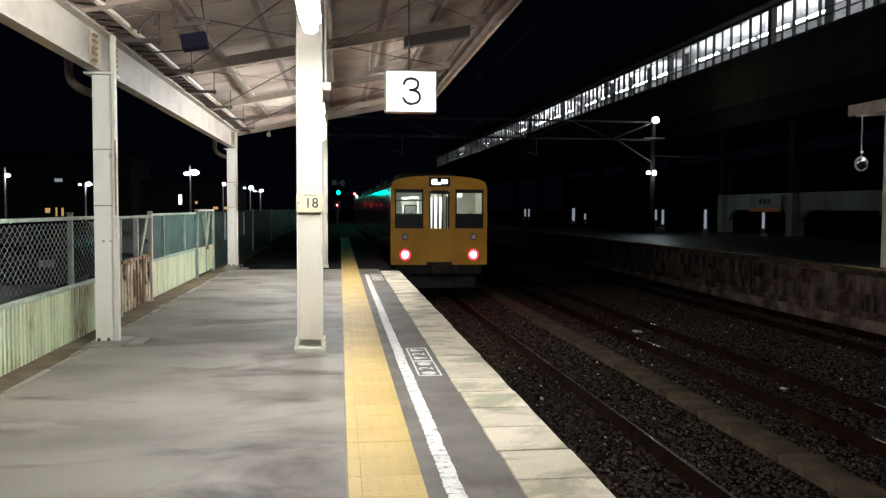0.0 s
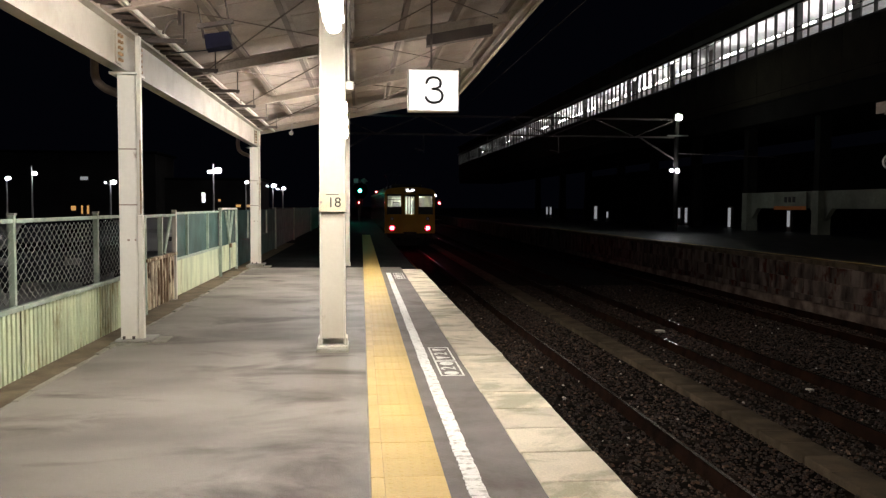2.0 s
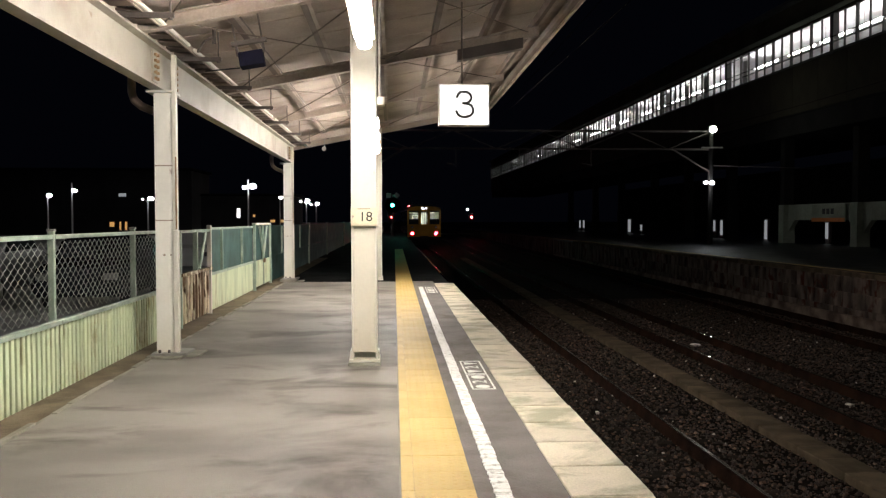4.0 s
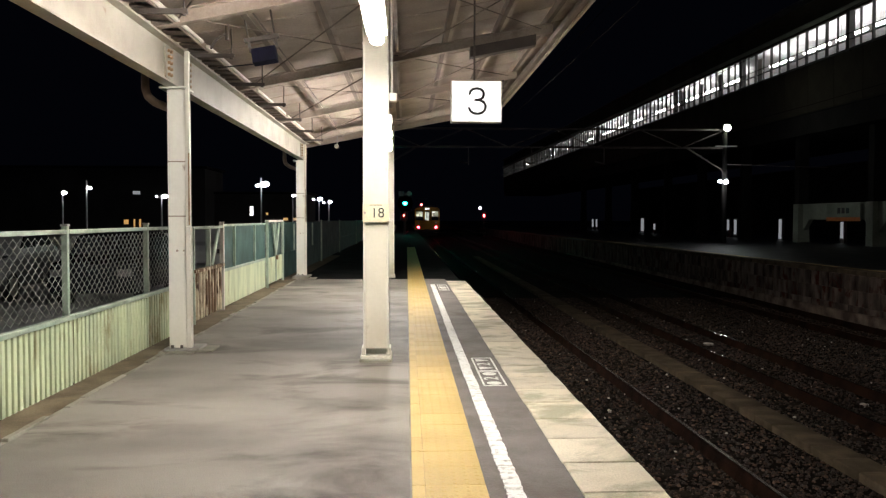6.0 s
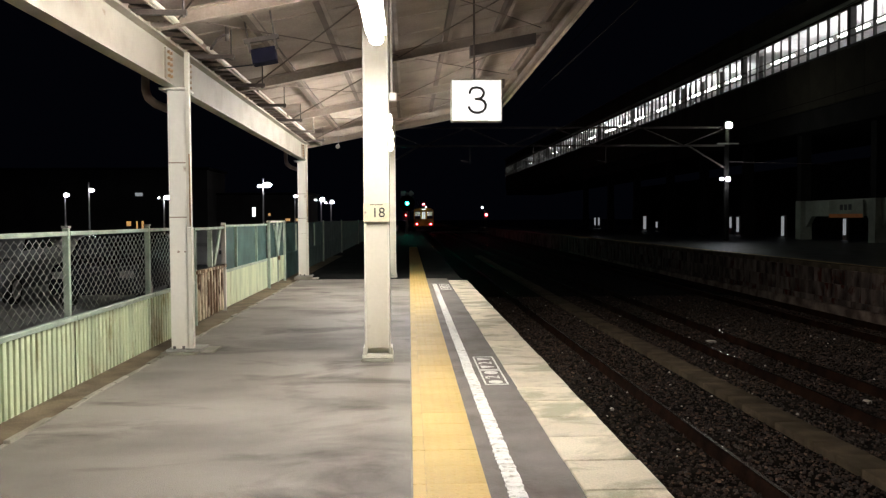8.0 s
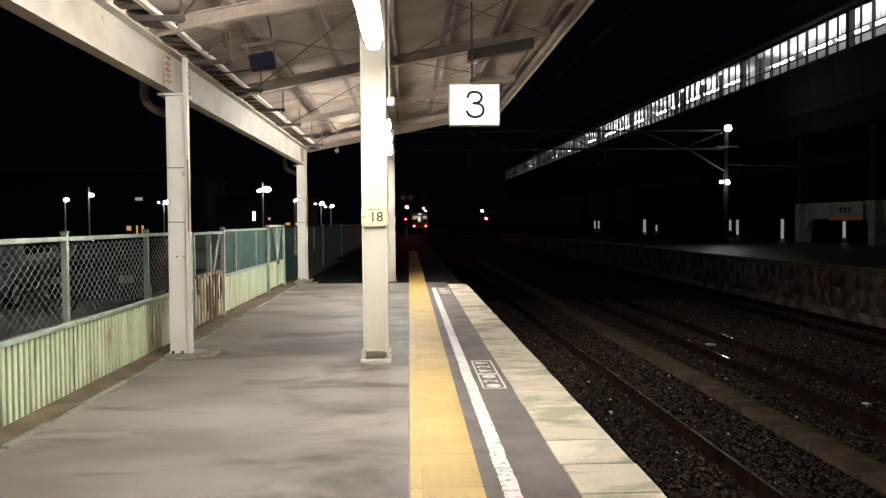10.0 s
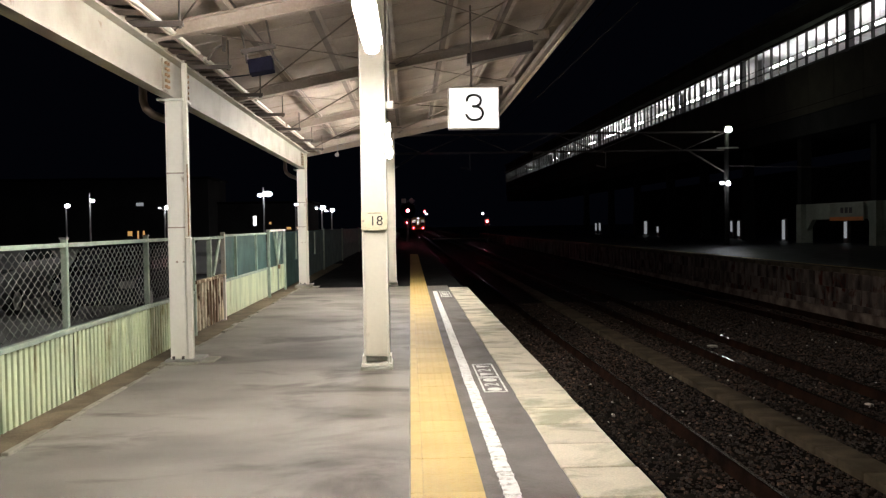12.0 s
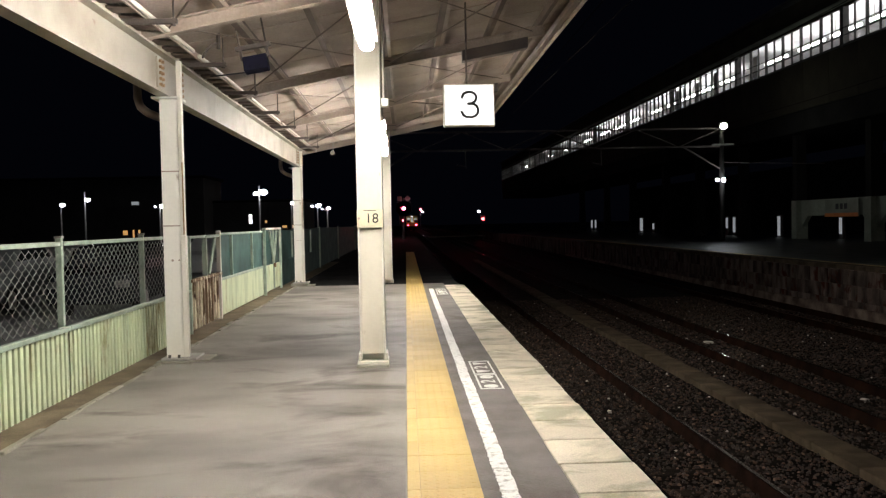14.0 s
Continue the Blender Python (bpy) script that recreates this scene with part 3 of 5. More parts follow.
def canopy():
    ob = thing("ceiling", (0, 0, 0), "sloping cream platform canopy lining with brown steel purlins", "canopy", kind="structure")
    part("roof_sheet", sloped(bmesh.new(), -2.75, 2.2, -12, 19.7, 0.30, 0.05), "roof", ob)
    # joints of the lining boards
    bm = bmesh.new()
    for k in range(34):
        y = -11.5 + 0.92 * k
        sloped(bm, -2.7, 2.15, y, y + 0.018, 0.292, 0.012)
    part("board_joints", bm, "rafter", ob)
    for y in (-10.5, -6.9, -3.3, 0.3, 3.9, 7.5, 11.1, 14.7, 18.3):
        bm = bmesh.new()
        sloped(bm, -2.35, 1.95, y - 0.006, y + 0.006, 0.085, 0.105)
        sloped(bm, -2.35, 1.95, y - 0.05, y + 0.05, 0.075, 0.012)
        sloped(bm, -2.35, 1.95, y - 0.07, y + 0.07, 0.188, 0.012)
        part("rafter", bm, "rafter", ob)
        if y in (3.9, 11.1, 14.7):
            part("rafter_end", sloped(bmesh.new(), 0.85, 1.72, y - 0.085, y + 0.085, -0.06, 0.14), "dark_steel", ob, "dark stiffening plate at the rafter's end")
    for i in range(7):
        x = -2.2 + 0.68 * i
        bm = bmesh.new()
        z = rafter_z(x)
        prism(bm, [(x - 0.03, z + 0.19), (x + 0.03, z + 0.20), (x + 0.03, z + 0.31), (x - 0.03, z + 0.30)], -12, 19.6)
        part("purlin", bm, "purlin", ob)
        part("purlin_lip", B(x + 0.031, x + 0.075, -12, 19.6, z + 0.205, z + 0.214), "rafter", ob)
    # bracing rods
    for y in (3.9, 7.5, 11.1, 14.7):
        for xa, xb in ((-2.0, -0.1), (-0.1, 1.8)):
            bm = bmesh.new()
            rod(bm, (xa, y, rafter_z(xa) + 0.15), (xb, y + 3.6, rafter_z(xb) + 0.15), 0.007, 6)
            rod(bm, (xb, y, rafter_z(xb) + 0.12), (xa, y + 3.6, rafter_z(xa) + 0.12), 0.009, 6)
            part("brace_rod", bm, "purlin", ob)
    zf = rafter_z(2.2)
    part("fascia", B(2.2, 2.235, -12, 19.75, zf + 0.12, zf + 0.40), "rafter", ob, "brown-grey fascia board along the canopy edge")
    part("gutter", B(2.1, 2.19, -12, 19.6, zf + 0.13, zf + 0.22, bevel=0.02), "purlin", ob, "dark gutter inside the fascia")
    part("end_board", sloped(bmesh.new(), -2.75, 2.2, 19.7, 19.75, 0.1, 0.28), "rafter", ob)


def left_beam():
    """The long plate girder that carries the low side of the canopy."""
    ob = thing("girder", (-2.25, 0, 2.6), "long cream painted steel girder carrying the canopy's low side", "girder", kind="structure")
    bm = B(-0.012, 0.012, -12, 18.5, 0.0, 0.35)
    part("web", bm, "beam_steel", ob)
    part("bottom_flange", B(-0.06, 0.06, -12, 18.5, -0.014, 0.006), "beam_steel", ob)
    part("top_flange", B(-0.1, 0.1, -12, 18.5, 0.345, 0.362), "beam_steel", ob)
    for yc in (8.35, 18.3, -2.45):
        for dy in (-0.34, 0.34):
            part("splice_plate", B(0.012, 0.03, yc + dy - 0.09, yc + dy + 0.09, 0.03, 0.32), "beam_steel", ob)
            for k in range(5):
                for e in (-0.035, 0.035):
                    bm = rod(bmesh.new(), (0.028, yc + dy + e, 0.065 + 0.055 * k), (0.055, yc + dy + e, 0.065 + 0.055 * k), 0.015, 6)
                    part("bolt", bm, "bolt_brown", ob, "orange-brown bolt head")


def outer_column(x, y, lift):
    ob = thing("canopy_column", (x, y, 0), "cream steel canopy column by the fence, with a cable duct", "column", "columns along the fence")
    part("web", B(0.028, 0.042, -0.086, 0.10, lift + 0.03, 2.59), "column_steel", ob)
    for e in (-0.1, 0.10):
        part("flange", B(-0.05, 0.118, e, e + 0.014, lift + 0.03, 2.565, bevel=0.003), "column_steel", ob)
    for z in (1.33, 1.86):
        part("joint_band", B(-0.053, 0.118, -0.104, -0.1, z, z + 0.012), "rafter", ob)
    part("cap_plate", B(-0.11, 0.14, -0.16, 0.16, 2.565, 2.585), "column_steel", ob)
    part("duct", B(0.121, 0.172, -0.12, -0.05, lift + 0.03, 1.24, bevel=0.006), "white_steel", ob, "white square cable duct up the column")
    part("upper_duct", B(0.121, 0.165, -0.115, -0.055, 1.24, 2.93, bevel=0.006), "white_steel", ob)
    part("label_strip", B(0.15, 0.163, -0.119, -0.1155, 1.25, 1.95), "bolt_brown", ob, "faded brown strip along the duct")
    part("base_plate", B(-0.09, 0.25, -0.16, 0.18, lift + 0.005, lift + 0.03, bevel=0.008), "galv", ob)
    part("footing", B(-0.13, 0.22, -0.21, 0.22, 0.0, lift + 0.005, bevel=0.006), "kerb", ob, "rough grey concrete footing")
    part("side_slab", B(0.22, 0.36, -0.1, 0.25, 0.0, 0.02, bevel=0.006), "kerb", ob)
    for e in (-0.01, 0.08):
        part("anchor_bolt", rod(bmesh.new(), (e, -0.14, lift + 0.03), (e, -0.14, lift + 0.06), 0.014, 6), "dark_steel", ob)
    for e, rr in ((0.035, 0.012), (0.098, 0.009)):
        part("screw", rod(bmesh.new(), (e, -0.1, 1.0), (e, -0.108, 1.0), rr, 8), "rafter", ob)
    # drain pipe that turns out under the girder
    bm = bmesh.new()
    run = [(0.03, 0.0, 2.36), (-0.02, 0.12, 2.38), (-0.12, 0.16, 2.42), (-0.24, 0.16, 2.47), (-0.31, 0.16, 2.53), (-0.335, 0.16, 2.61), (-0.335, 0.16, 2.8)]
    for a, b in zip(run, run[1:]):
        rod(bm, a, b, 0.04, 12)
        ball(bm, b, 0.04, 1, 1, 1, 12)
    part("drain_pipe", bm, "purlin", ob)
    return ob


def inner_column(x, y, plate):
    ob = thing("canopy_column", (x, y, 0), "cream steel platform column with a number plate" if plate else "cream steel platform column near the platform's dark end", "column", "columns along the platform")
    top = rafter_z(x) + 0.2
    if plate:      # stands on a raised footing
        ob.location = (0.96 * x, 0.96 * y, 0.053)
        ob.scale = (0.96, 0.96, 0.96)
        top = (rafter_z(0.96 * x) + 0.2 - 0.053) / 0.96
    for s in (-1, 1):
        part("flange", B(s * 0.122 - 0.018 * (s > 0), s * 0.122 + 0.018 * (s < 0), -0.125, 0.125, 0.0, top, bevel=0.003), "white_steel", ob)
    part("web", B(-0.104, 0.104, -0.02, 0.02, 0.0, top), "white_steel", ob)
    part("cover_plate", B(-0.103, 0.103, -0.1, -0.085, 0.065, 1.28, bevel=0.004), "cover_paint", ob)
    part("upper_cover", B(-0.103, 0.103, -0.121, -0.1, 1.44, top), "cover_paint", ob)
    part("base_plate", B(-0.148, 0.148, -0.165, 0.165, -0.026, 0.002, bevel=0.006), "white_steel", ob)
    for s in (-1, 1):
        part("gusset", B(s * 0.124, s * 0.14, -0.12, 0.12, 0.0, 0.07), "white_steel", ob)
    part("footing", B(-0.158, 0.155, -0.2, 0.19, -0.14, -0.025, bevel=0.012), "kerb", ob, "rough grey mortar footing")
    if plate:
        part("junction_box", B(0.124, 0.2, -0.06, 0.05, 2.44, 2.52, bevel=0.008), "white_steel", ob)
        part("conduit", rod(bmesh.new(), (0.15, 0.0, 2.52), (0.15, 0.0, top), 0.011, 8), "white_steel", ob)
        p = part("number_plate", B(-0.125, 0.125, -0.142, -0.124, 1.28, 1.455, bevel=0.003), "cream_plate", ob, "cream plate with the black number 18")
        letters("number", "18", 0.132, p, pose(0.018, -0.1435, 1.365, 90, 0, 0), "black", "black number 18")
        part("bar", B(-0.06, 0.06, -0.144, -0.142, 1.44, 1.446), "black", p)
        part("rivet", rod(bmesh.new(), (-0.105, -0.142, 1.37), (-0.105, -0.148, 1.37), 0.012, 8), "rafter", p)
    return ob


def tube_light(y):
    ob = thing("strip_light", (-0.23 - 0.012 * max(0.0, y - 7.0), y, 2.80), "lit fluorescent fitting under the canopy, its tube thickened for glare", "strip light", "tube lights under the canopy")
    bm = prism(bmesh.new(), [(-0.085, 0.03), (-0.045, 0.03), (0.045, 0.03), (0.085, 0.03), (0.05, 0.085), (-0.05, 0.085)], -0.64, 0.64)
    part("housing", bm, "white_steel", ob)
    # Wide rounded tube: the glare is built into its shape.
    bm = rod(bmesh.new(), (0, -0.56, 0.0), (0, 0.56, 0.0), 0.056, 20)
    for e in (-0.56, 0.56):
        ball(bm, (0, e, 0.0), 0.0559, 1, 1, 1, 20)
    bmesh.ops.scale(bm, verts=bm.verts, vec=(1.05, 1, 0.75), space=Matrix.Identity(4))
    bmesh.ops.translate(bm, verts=bm.verts, vec=(0, 0, -0.025))
    part("glare_tube", bm, "tube", ob, "glowing white tube drawn wide to hold its glare", smooth=True)
    for e in (-0.61, 0.61):
        part("end_cap", B(-0.06, 0.06, e - 0.012, e + 0.012, 0.012, 0.03), "white_steel", ob)
    for e in (-0.45, 0.45):
        part("hanger", rod(bmesh.new(), (0, e, 0.085), (0, e, rafter_z(ob.location.x) + 0.305 - 2.8), 0.008, 6), "galv", ob)
    return ob


def number_sign():
    ob = thing("platform_sign", (0.79, 9.36, 2.385), "lit white box sign with a black number 3", "sign")
    part("case", B(-0.285, 0.285, -0.07, 0.07, 0.0, 0.465, bevel=0.008), "white_steel", ob)
    for s in (-1, 1):
        part("face", B(-0.27, 0.27, s * 0.0715 - 0.002, s * 0.0715 + 0.002, 0.014, 0.451), "sign_face", ob, "lit white acrylic face")
    # the figure 3, drawn as one round stroke
    pts = [(-0.078, 0.315), (-0.07, 0.345), (-0.045, 0.368), (-0.005, 0.376), (0.04, 0.37), (0.072, 0.345), (0.08, 0.312), (0.068, 0.276), (0.038, 0.254), (-0.012, 0.248)]
    low = [(0.045, 0.244), (0.082, 0.222), (0.1, 0.184), (0.094, 0.142), (0.066, 0.11), (0.02, 0.096), (-0.03, 0.1), (-0.068, 0.122), (-0.086, 0.158)]
    bm = bmesh.new()
    for run in (pts, [pts[-1]] + low):
        for a, b in zip(run, run[1:]):
            rod(bm, (a[0], -0.0745, a[1]), (b[0], -0.0745, b[1]), 0.0155, 8)
        for a in run:
            ball(bm, (a[0], -0.0745, a[1]), 0.0155, 1, 1, 1, 8)
    bmesh.ops.scale(bm, verts=bm.verts, vec=(1, 0.2, 1), space=Matrix.Translation((0, 0.0745, 0)))
    part("number", bm, "black", ob, "black number 3")
    part("hanger", rod(bmesh.new(), (-0.02, 0, 0.46), (-0.02, 0, rafter_z(0.79) + 0.28 - 2.385), 0.011, 8), "dark_steel", ob)


def cable_tray():
    ob = thing("cable_tray", (-2.13, 0, 3.02), "galvanised ladder cable tray hung beside the girder", "cable tray")
    part("side_rail", B(-0.115, -0.1, -12, 19.4, 0.0, 0.06), "rafter", ob)
    part("side_rail", B(0.1, 0.115, -12, 19.4, 0.0, 0.06), "rafter", ob)
    me = mesh_of("rung", B(-0.1, 0.1, -0.085, 0.085, 0.01, 0.03), "purlin")
    pieces("rung", me, ob, [(0, 0.3 * i - 0.5, 0) for i in range(66)])
    for i in range(11):
        y = -11 + 2.8 * i
        part("conduit", rod(bmesh.new(), (0.135, y, 0.03), (0.135, y + 2.55, 0.03), 0.02, 8), "white_steel", ob, "white conduit clipped to the tray")
    bm = bmesh.new()
    for k, dx in enumerate((-0.075, -0.03, 0.02, 0.07)):
        rod(bm, (dx, -12, 0.045), (dx, 19.3, 0.045), 0.016, 6)
    part("cable", bm, "dark", ob, "dark cables lying in the tray")
    for k in range(9):
        y = 3.25 + 1.85 * k
        bar = part("bracket", B(-0.14, 0.36, y - 0.02, y + 0.02, -0.04, 0.0), "dark_steel", ob, "dark trapeze bar under the tray")
        part("hanger", rod(bmesh.new(), (0.33, y, 0.0), (0.33, y, rafter_z(-1.8) + 0.3 - 3.02), 0.009, 6), "dark_steel", bar)
        part("nut", rod(bmesh.new(), (0.33, y, -0.055), (0.33, y, -0.04), 0.02, 6), "dark_steel", bar)


def speaker_box():
    """A dark box with its hanging frame."""
    ob = thing("hanging_monitor", (-1.36, 8.3, 2.83), "dark blue box hung on a steel frame under the canopy", "monitor")
    ob.rotation_euler = (0, -0.17, 0)
    bm = box(bmesh.new(), -0.12, 0.12, -0.05, 0.06, 0.0, 0.15, bevel=0.01)
    bmesh.ops.rotate(bm, verts=bm.verts, cent=(0, 0, 0.15), matrix=Matrix.Rotation(radians(-12), 3, "X"))
    part("case", bm, "navy", ob)
    part("top_bracket", B(-0.17, 0.17, -0.03, 0.03, 0.23, 0.27), "dark_steel", ob)
    for s in (-0.13, 0.13):
        part("arm", B(s - 0.012, s + 0.012, -0.015, 0.015, 0.13, 0.24), "dark_steel", ob)
        part("hanger", rod(bmesh.new(), (s, 0, 0.25), (s, 0, 0.62), 0.01, 6), "dark_steel", ob)
    part("cable", rod(bmesh.new(), (-0.13, 0.02, 0.02), (-0.5, 0.2, -0.02 + 0.1), 0.007, 6), "dark", ob)


def cable_hook():
    ob = thing("cable_hook", (-1.80, 8.6, 3.12), "dark curved steel hook hung under the canopy", "hook")
    part("stem", rod(bmesh.new(), (0, 0, 0.0), (0, 0, 0.2), 0.02, 10), "dark_steel", ob)
    bm = bmesh.new()
    run = [(0.0, 0, 0.06), (-0.05, 0, 0.05), (-0.10, 0, 0.015), (-0.14, 0, -0.04), (-0.16, 0, -0.08)]
    for a, b in zip(run, run[1:]):
        rod(bm, a, b, 0.014, 10)
        ball(bm, b, 0.014, 1, 1, 1, 10)
    part("arm", bm, "dark_steel", ob)


def loudspeaker():
    ob = thing("loudspeaker", (-1.58, 19.3, 2.93), "small pale loudspeaker hung at the canopy's end", "loudspeaker")
    bm = rod(bmesh.new(), (0, 0.1, 0.08), (0, -0.12, 0.04), 0.02, 12, 0.05)
    part("horn", bm, "galv", ob)
    part("stem", rod(bmesh.new(), (0, 0.05, 0.08), (0, 0.05, rafter_z(-1.58) + 0.25 - 2.93), 0.012, 6), "galv", ob)


# ---- fence on the car park side ----
def corrugated(x, y0, y1, z0, z1, period=0.086, deep=0.03):
    """A sheet with dovetailed ribs that stand proud of narrow grooves."""
    bm = bmesh.new()
    n = max(1, round((y1 - y0) / period))
    w = (y1 - y0) / n
    pts = []
    for i in range(n):
        y = y0 + i * w
        for f, dx in ((0.0, -0.003), (0.06, 0), (0.52, 0), (0.58, -0.003), (0.55, -deep), (1.03, -deep)):
            pts.append((x + dx, y + f * w))
    a = [bm.verts.new((px, py, z0)) for px, py in pts]
    b = [bm.verts.new((px, py, z1)) for px, py in pts]
    c = [bm.verts.new((x - deep - 0.003, py, z)) for z in (z0, z1) for py in (y0, y1)]
    for i in range(len(pts) - 1):
        bm.faces.new((a[i + 1], a[i], b[i], b[i + 1]))
    bm.faces.new((c[0], c[1], c[3], c[2]))
    return bm


def chain_link(x, y0, y1, z0, z1, w=0.056, hgt=0.08, r=0.0021):
    """Zigzag wires that hook into one another, as one net."""
    vs, fs = [], []

    def seg(p, q):
        b = len(vs)
        for c in (p, q):
            vs.extend([(c[0] + r, c[1], c[2]), (c[0] - r, c[1] - r, c[2]), (c[0] - r, c[1] + r, c[2])])
        fs.extend([(b, b + 1, b + 4, b + 3), (b + 1, b + 2, b + 5, b + 4), (b + 2, b, b + 3, b + 5)])

    n = int((y1 - y0) / w)
    rows = int((z1 - z0) / hgt * 2)
    for i in range(n):
        y = y0 + (i + 0.5) * w
        for k in range(rows):
            za, zb = z0 + k * hgt / 2, z0 + (k + 1) * hgt / 2
            sa, sb = (-1) ** (k + i), (-1) ** (k + 1 + i)
            seg((x + 0.003 * sa, y + sa * w / 2, za), (x + 0.003 * sb, y + sb * w / 2, zb))
    me = bpy.data.meshes.new("wire_netting")
    me.from_pydata(vs, [], fs)
    me.materials.append(M["wire"])
    return me


def mesh_fence():
    X = -2.66
    ob = thing("mesh_fence", (X, 0, 0), "pale green corrugated fence with chain-link netting above", "fence")
    posts = [6.67 - 2.03 * k for k in range(8)] + [8.70, 10.32]
    posts.sort()
    for y in posts:
        p = part("post", B(-0.03, 0.02, y - 0.021, y + 0.021, 0.0, 1.25, bevel=0.006), "fence_post", ob)
        part("post_cap", B(-0.034, 0.024, y - 0.025, y + 0.025, 1.25, 1.268), "galv", p)
    for a, b in zip(posts, posts[1:]):
        part("panel", corrugated(0.055, a, b, 0.0, 0.52), "fence_panel", ob)
        part("middle_rail", B(0.022, 0.07, a + 0.003, b - 0.003, 0.52, 0.56, bevel=0.006), "fence_post", ob)
        part("top_rail", B(-0.02, 0.02, a + 0.03, b - 0.03, 1.19, 1.225, bevel=0.005), "fence_post", ob)
        net = new("wire_netting", chain_link(0.0, a + 0.03, b - 0.03, 0.57, 1.19))
        net.parent = ob
    rnd = random.Random(8)
    kerb = thing("kerb", (0, 0, 0), "low chipped concrete kerb along the fence foot", "kerb", kind="structure")
    part("mortar_bed", B(-2.8, -2.36, -12, 30, -0.02, 0.006), "mortar", kerb, "mossy mortar bed")
    me = mesh_of("kerb_stone", B(-0.022, 0.022, -0.146, 0.146, -0.02, 0.022, bevel=0.006), "kerb")
    pieces("kerb_stone", me, kerb, [(-2.345 + rnd.uniform(-0.012, 0.010), 0.3 * i - 6, rnd.uniform(-0.021, 0.0)) for i in range(84)])


def rusty_screen():
    ob = thing("rusty_gate", (-2.62, 0, 0), "rust-eaten corrugated gate leaf with flaking cream paint", "gate")
    part("rusty_sheet", corrugated(0.02, 10.38, 11.98, 0.04, 0.66, 0.16, 0.03), "rusty", ob)
    part("top_edge", B(-0.02, 0.05, 10.34, 12.0, 0.64, 0.68), "rusty", ob)
    for y in (10.36, 11.2):
        part("post", B(-0.03, 0.03, y - 0.025, y + 0.025, 0.0 if y < 11 else 0.66, 1.2), "fence_post", ob)
    part("brace", rod(bmesh.new(), (0.0, 11.4, 0.68), (0.0, 11.8, 1.17), 0.024, 8), "fence_post", ob)
    part("top_rail", B(-0.02, 0.02, 10.36, 12.0, 1.18, 1.215), "fence_post", ob)


def sheet_fence():
    ob = thing("sheet_fence", (-2.66, 0, 0), "pale green sheet fence with teal netting above", "fence")
    part("post", B(0.0, 0.06, 12.04, 12.10, 0.0, 1.27, bevel=0.005), "white_steel", ob, "pale post beside the rusty gate")
    spans = [(12.1, 15.85), (17.9, 21.7), (21.7, 26), (26, 33), (33, 44), (44, 52)]
    for a, b in spans:
        # Spans past the lamps take dark teal, shade put into their colour.
        part("panel", B(-0.012, 0.012, a + 0.03, b - 0.012, 0.03, 0.54), "fence_panel" if b < 17 else "teal", ob)
        part("netting", B(-0.006, 0.006, a + 0.03, b - 0.03, 0.58, 1.2), "teal", ob, "dark teal windbreak netting")
        part("middle_rail", B(-0.03, 0.03, a + 0.03, b - 0.01, 0.54, 0.58, bevel=0.006), "fence_post" if b < 17 else "teal", ob)
        part("top_rail", B(-0.022, 0.022, a + 0.03, b - 0.01, 1.2, 1.235, bevel=0.005), "fence_post" if b < 17 else "teal", ob)
    for y in (12.95, 14.65, 19.8, 23.6):
        part("stanchion", B(0.008, 0.045, y - 0.02, y + 0.02, 0.58, 1.2), "fence_post", ob)
    for y in (15.9, 17.88, 21.7, 26, 33, 44):
        part("post", B(0.013, 0.06, y - 0.025, y + 0.025, 0.0, 1.28), "fence_post", ob)
    gate = thing("fence_gate", (-2.64, 16.0, 0), "pale green sheet gate with braces and a white top rail", "gate")
    part("panel", B(-0.012, 0.012, 0.05, 1.85, 0.06, 0.56), "fence_panel", gate)
    part("top_rail", B(-0.04, 0.04, 0.0, 1.9, 1.25, 1.29), "white_steel", gate)
    part("netting", B(-0.03, -0.02, 0.05, 1.85, 0.56, 1.25), "teal", gate)
    for a, b in ((0.5, 0.95), (1.4, 0.95)):
        part("brace", rod(bmesh.new(), (0.02, a, 1.22), (0.02, b, 0.6), 0.022, 8), "fence_post", gate)
    part("stile", B(0.0, 0.035, 0.9, 0.96, 0.06, 1.25), "fence_post", gate)
    part("latch", B(0.03, 0.07, 0.85, 1.0, 0.5, 0.58), "rusty", gate)


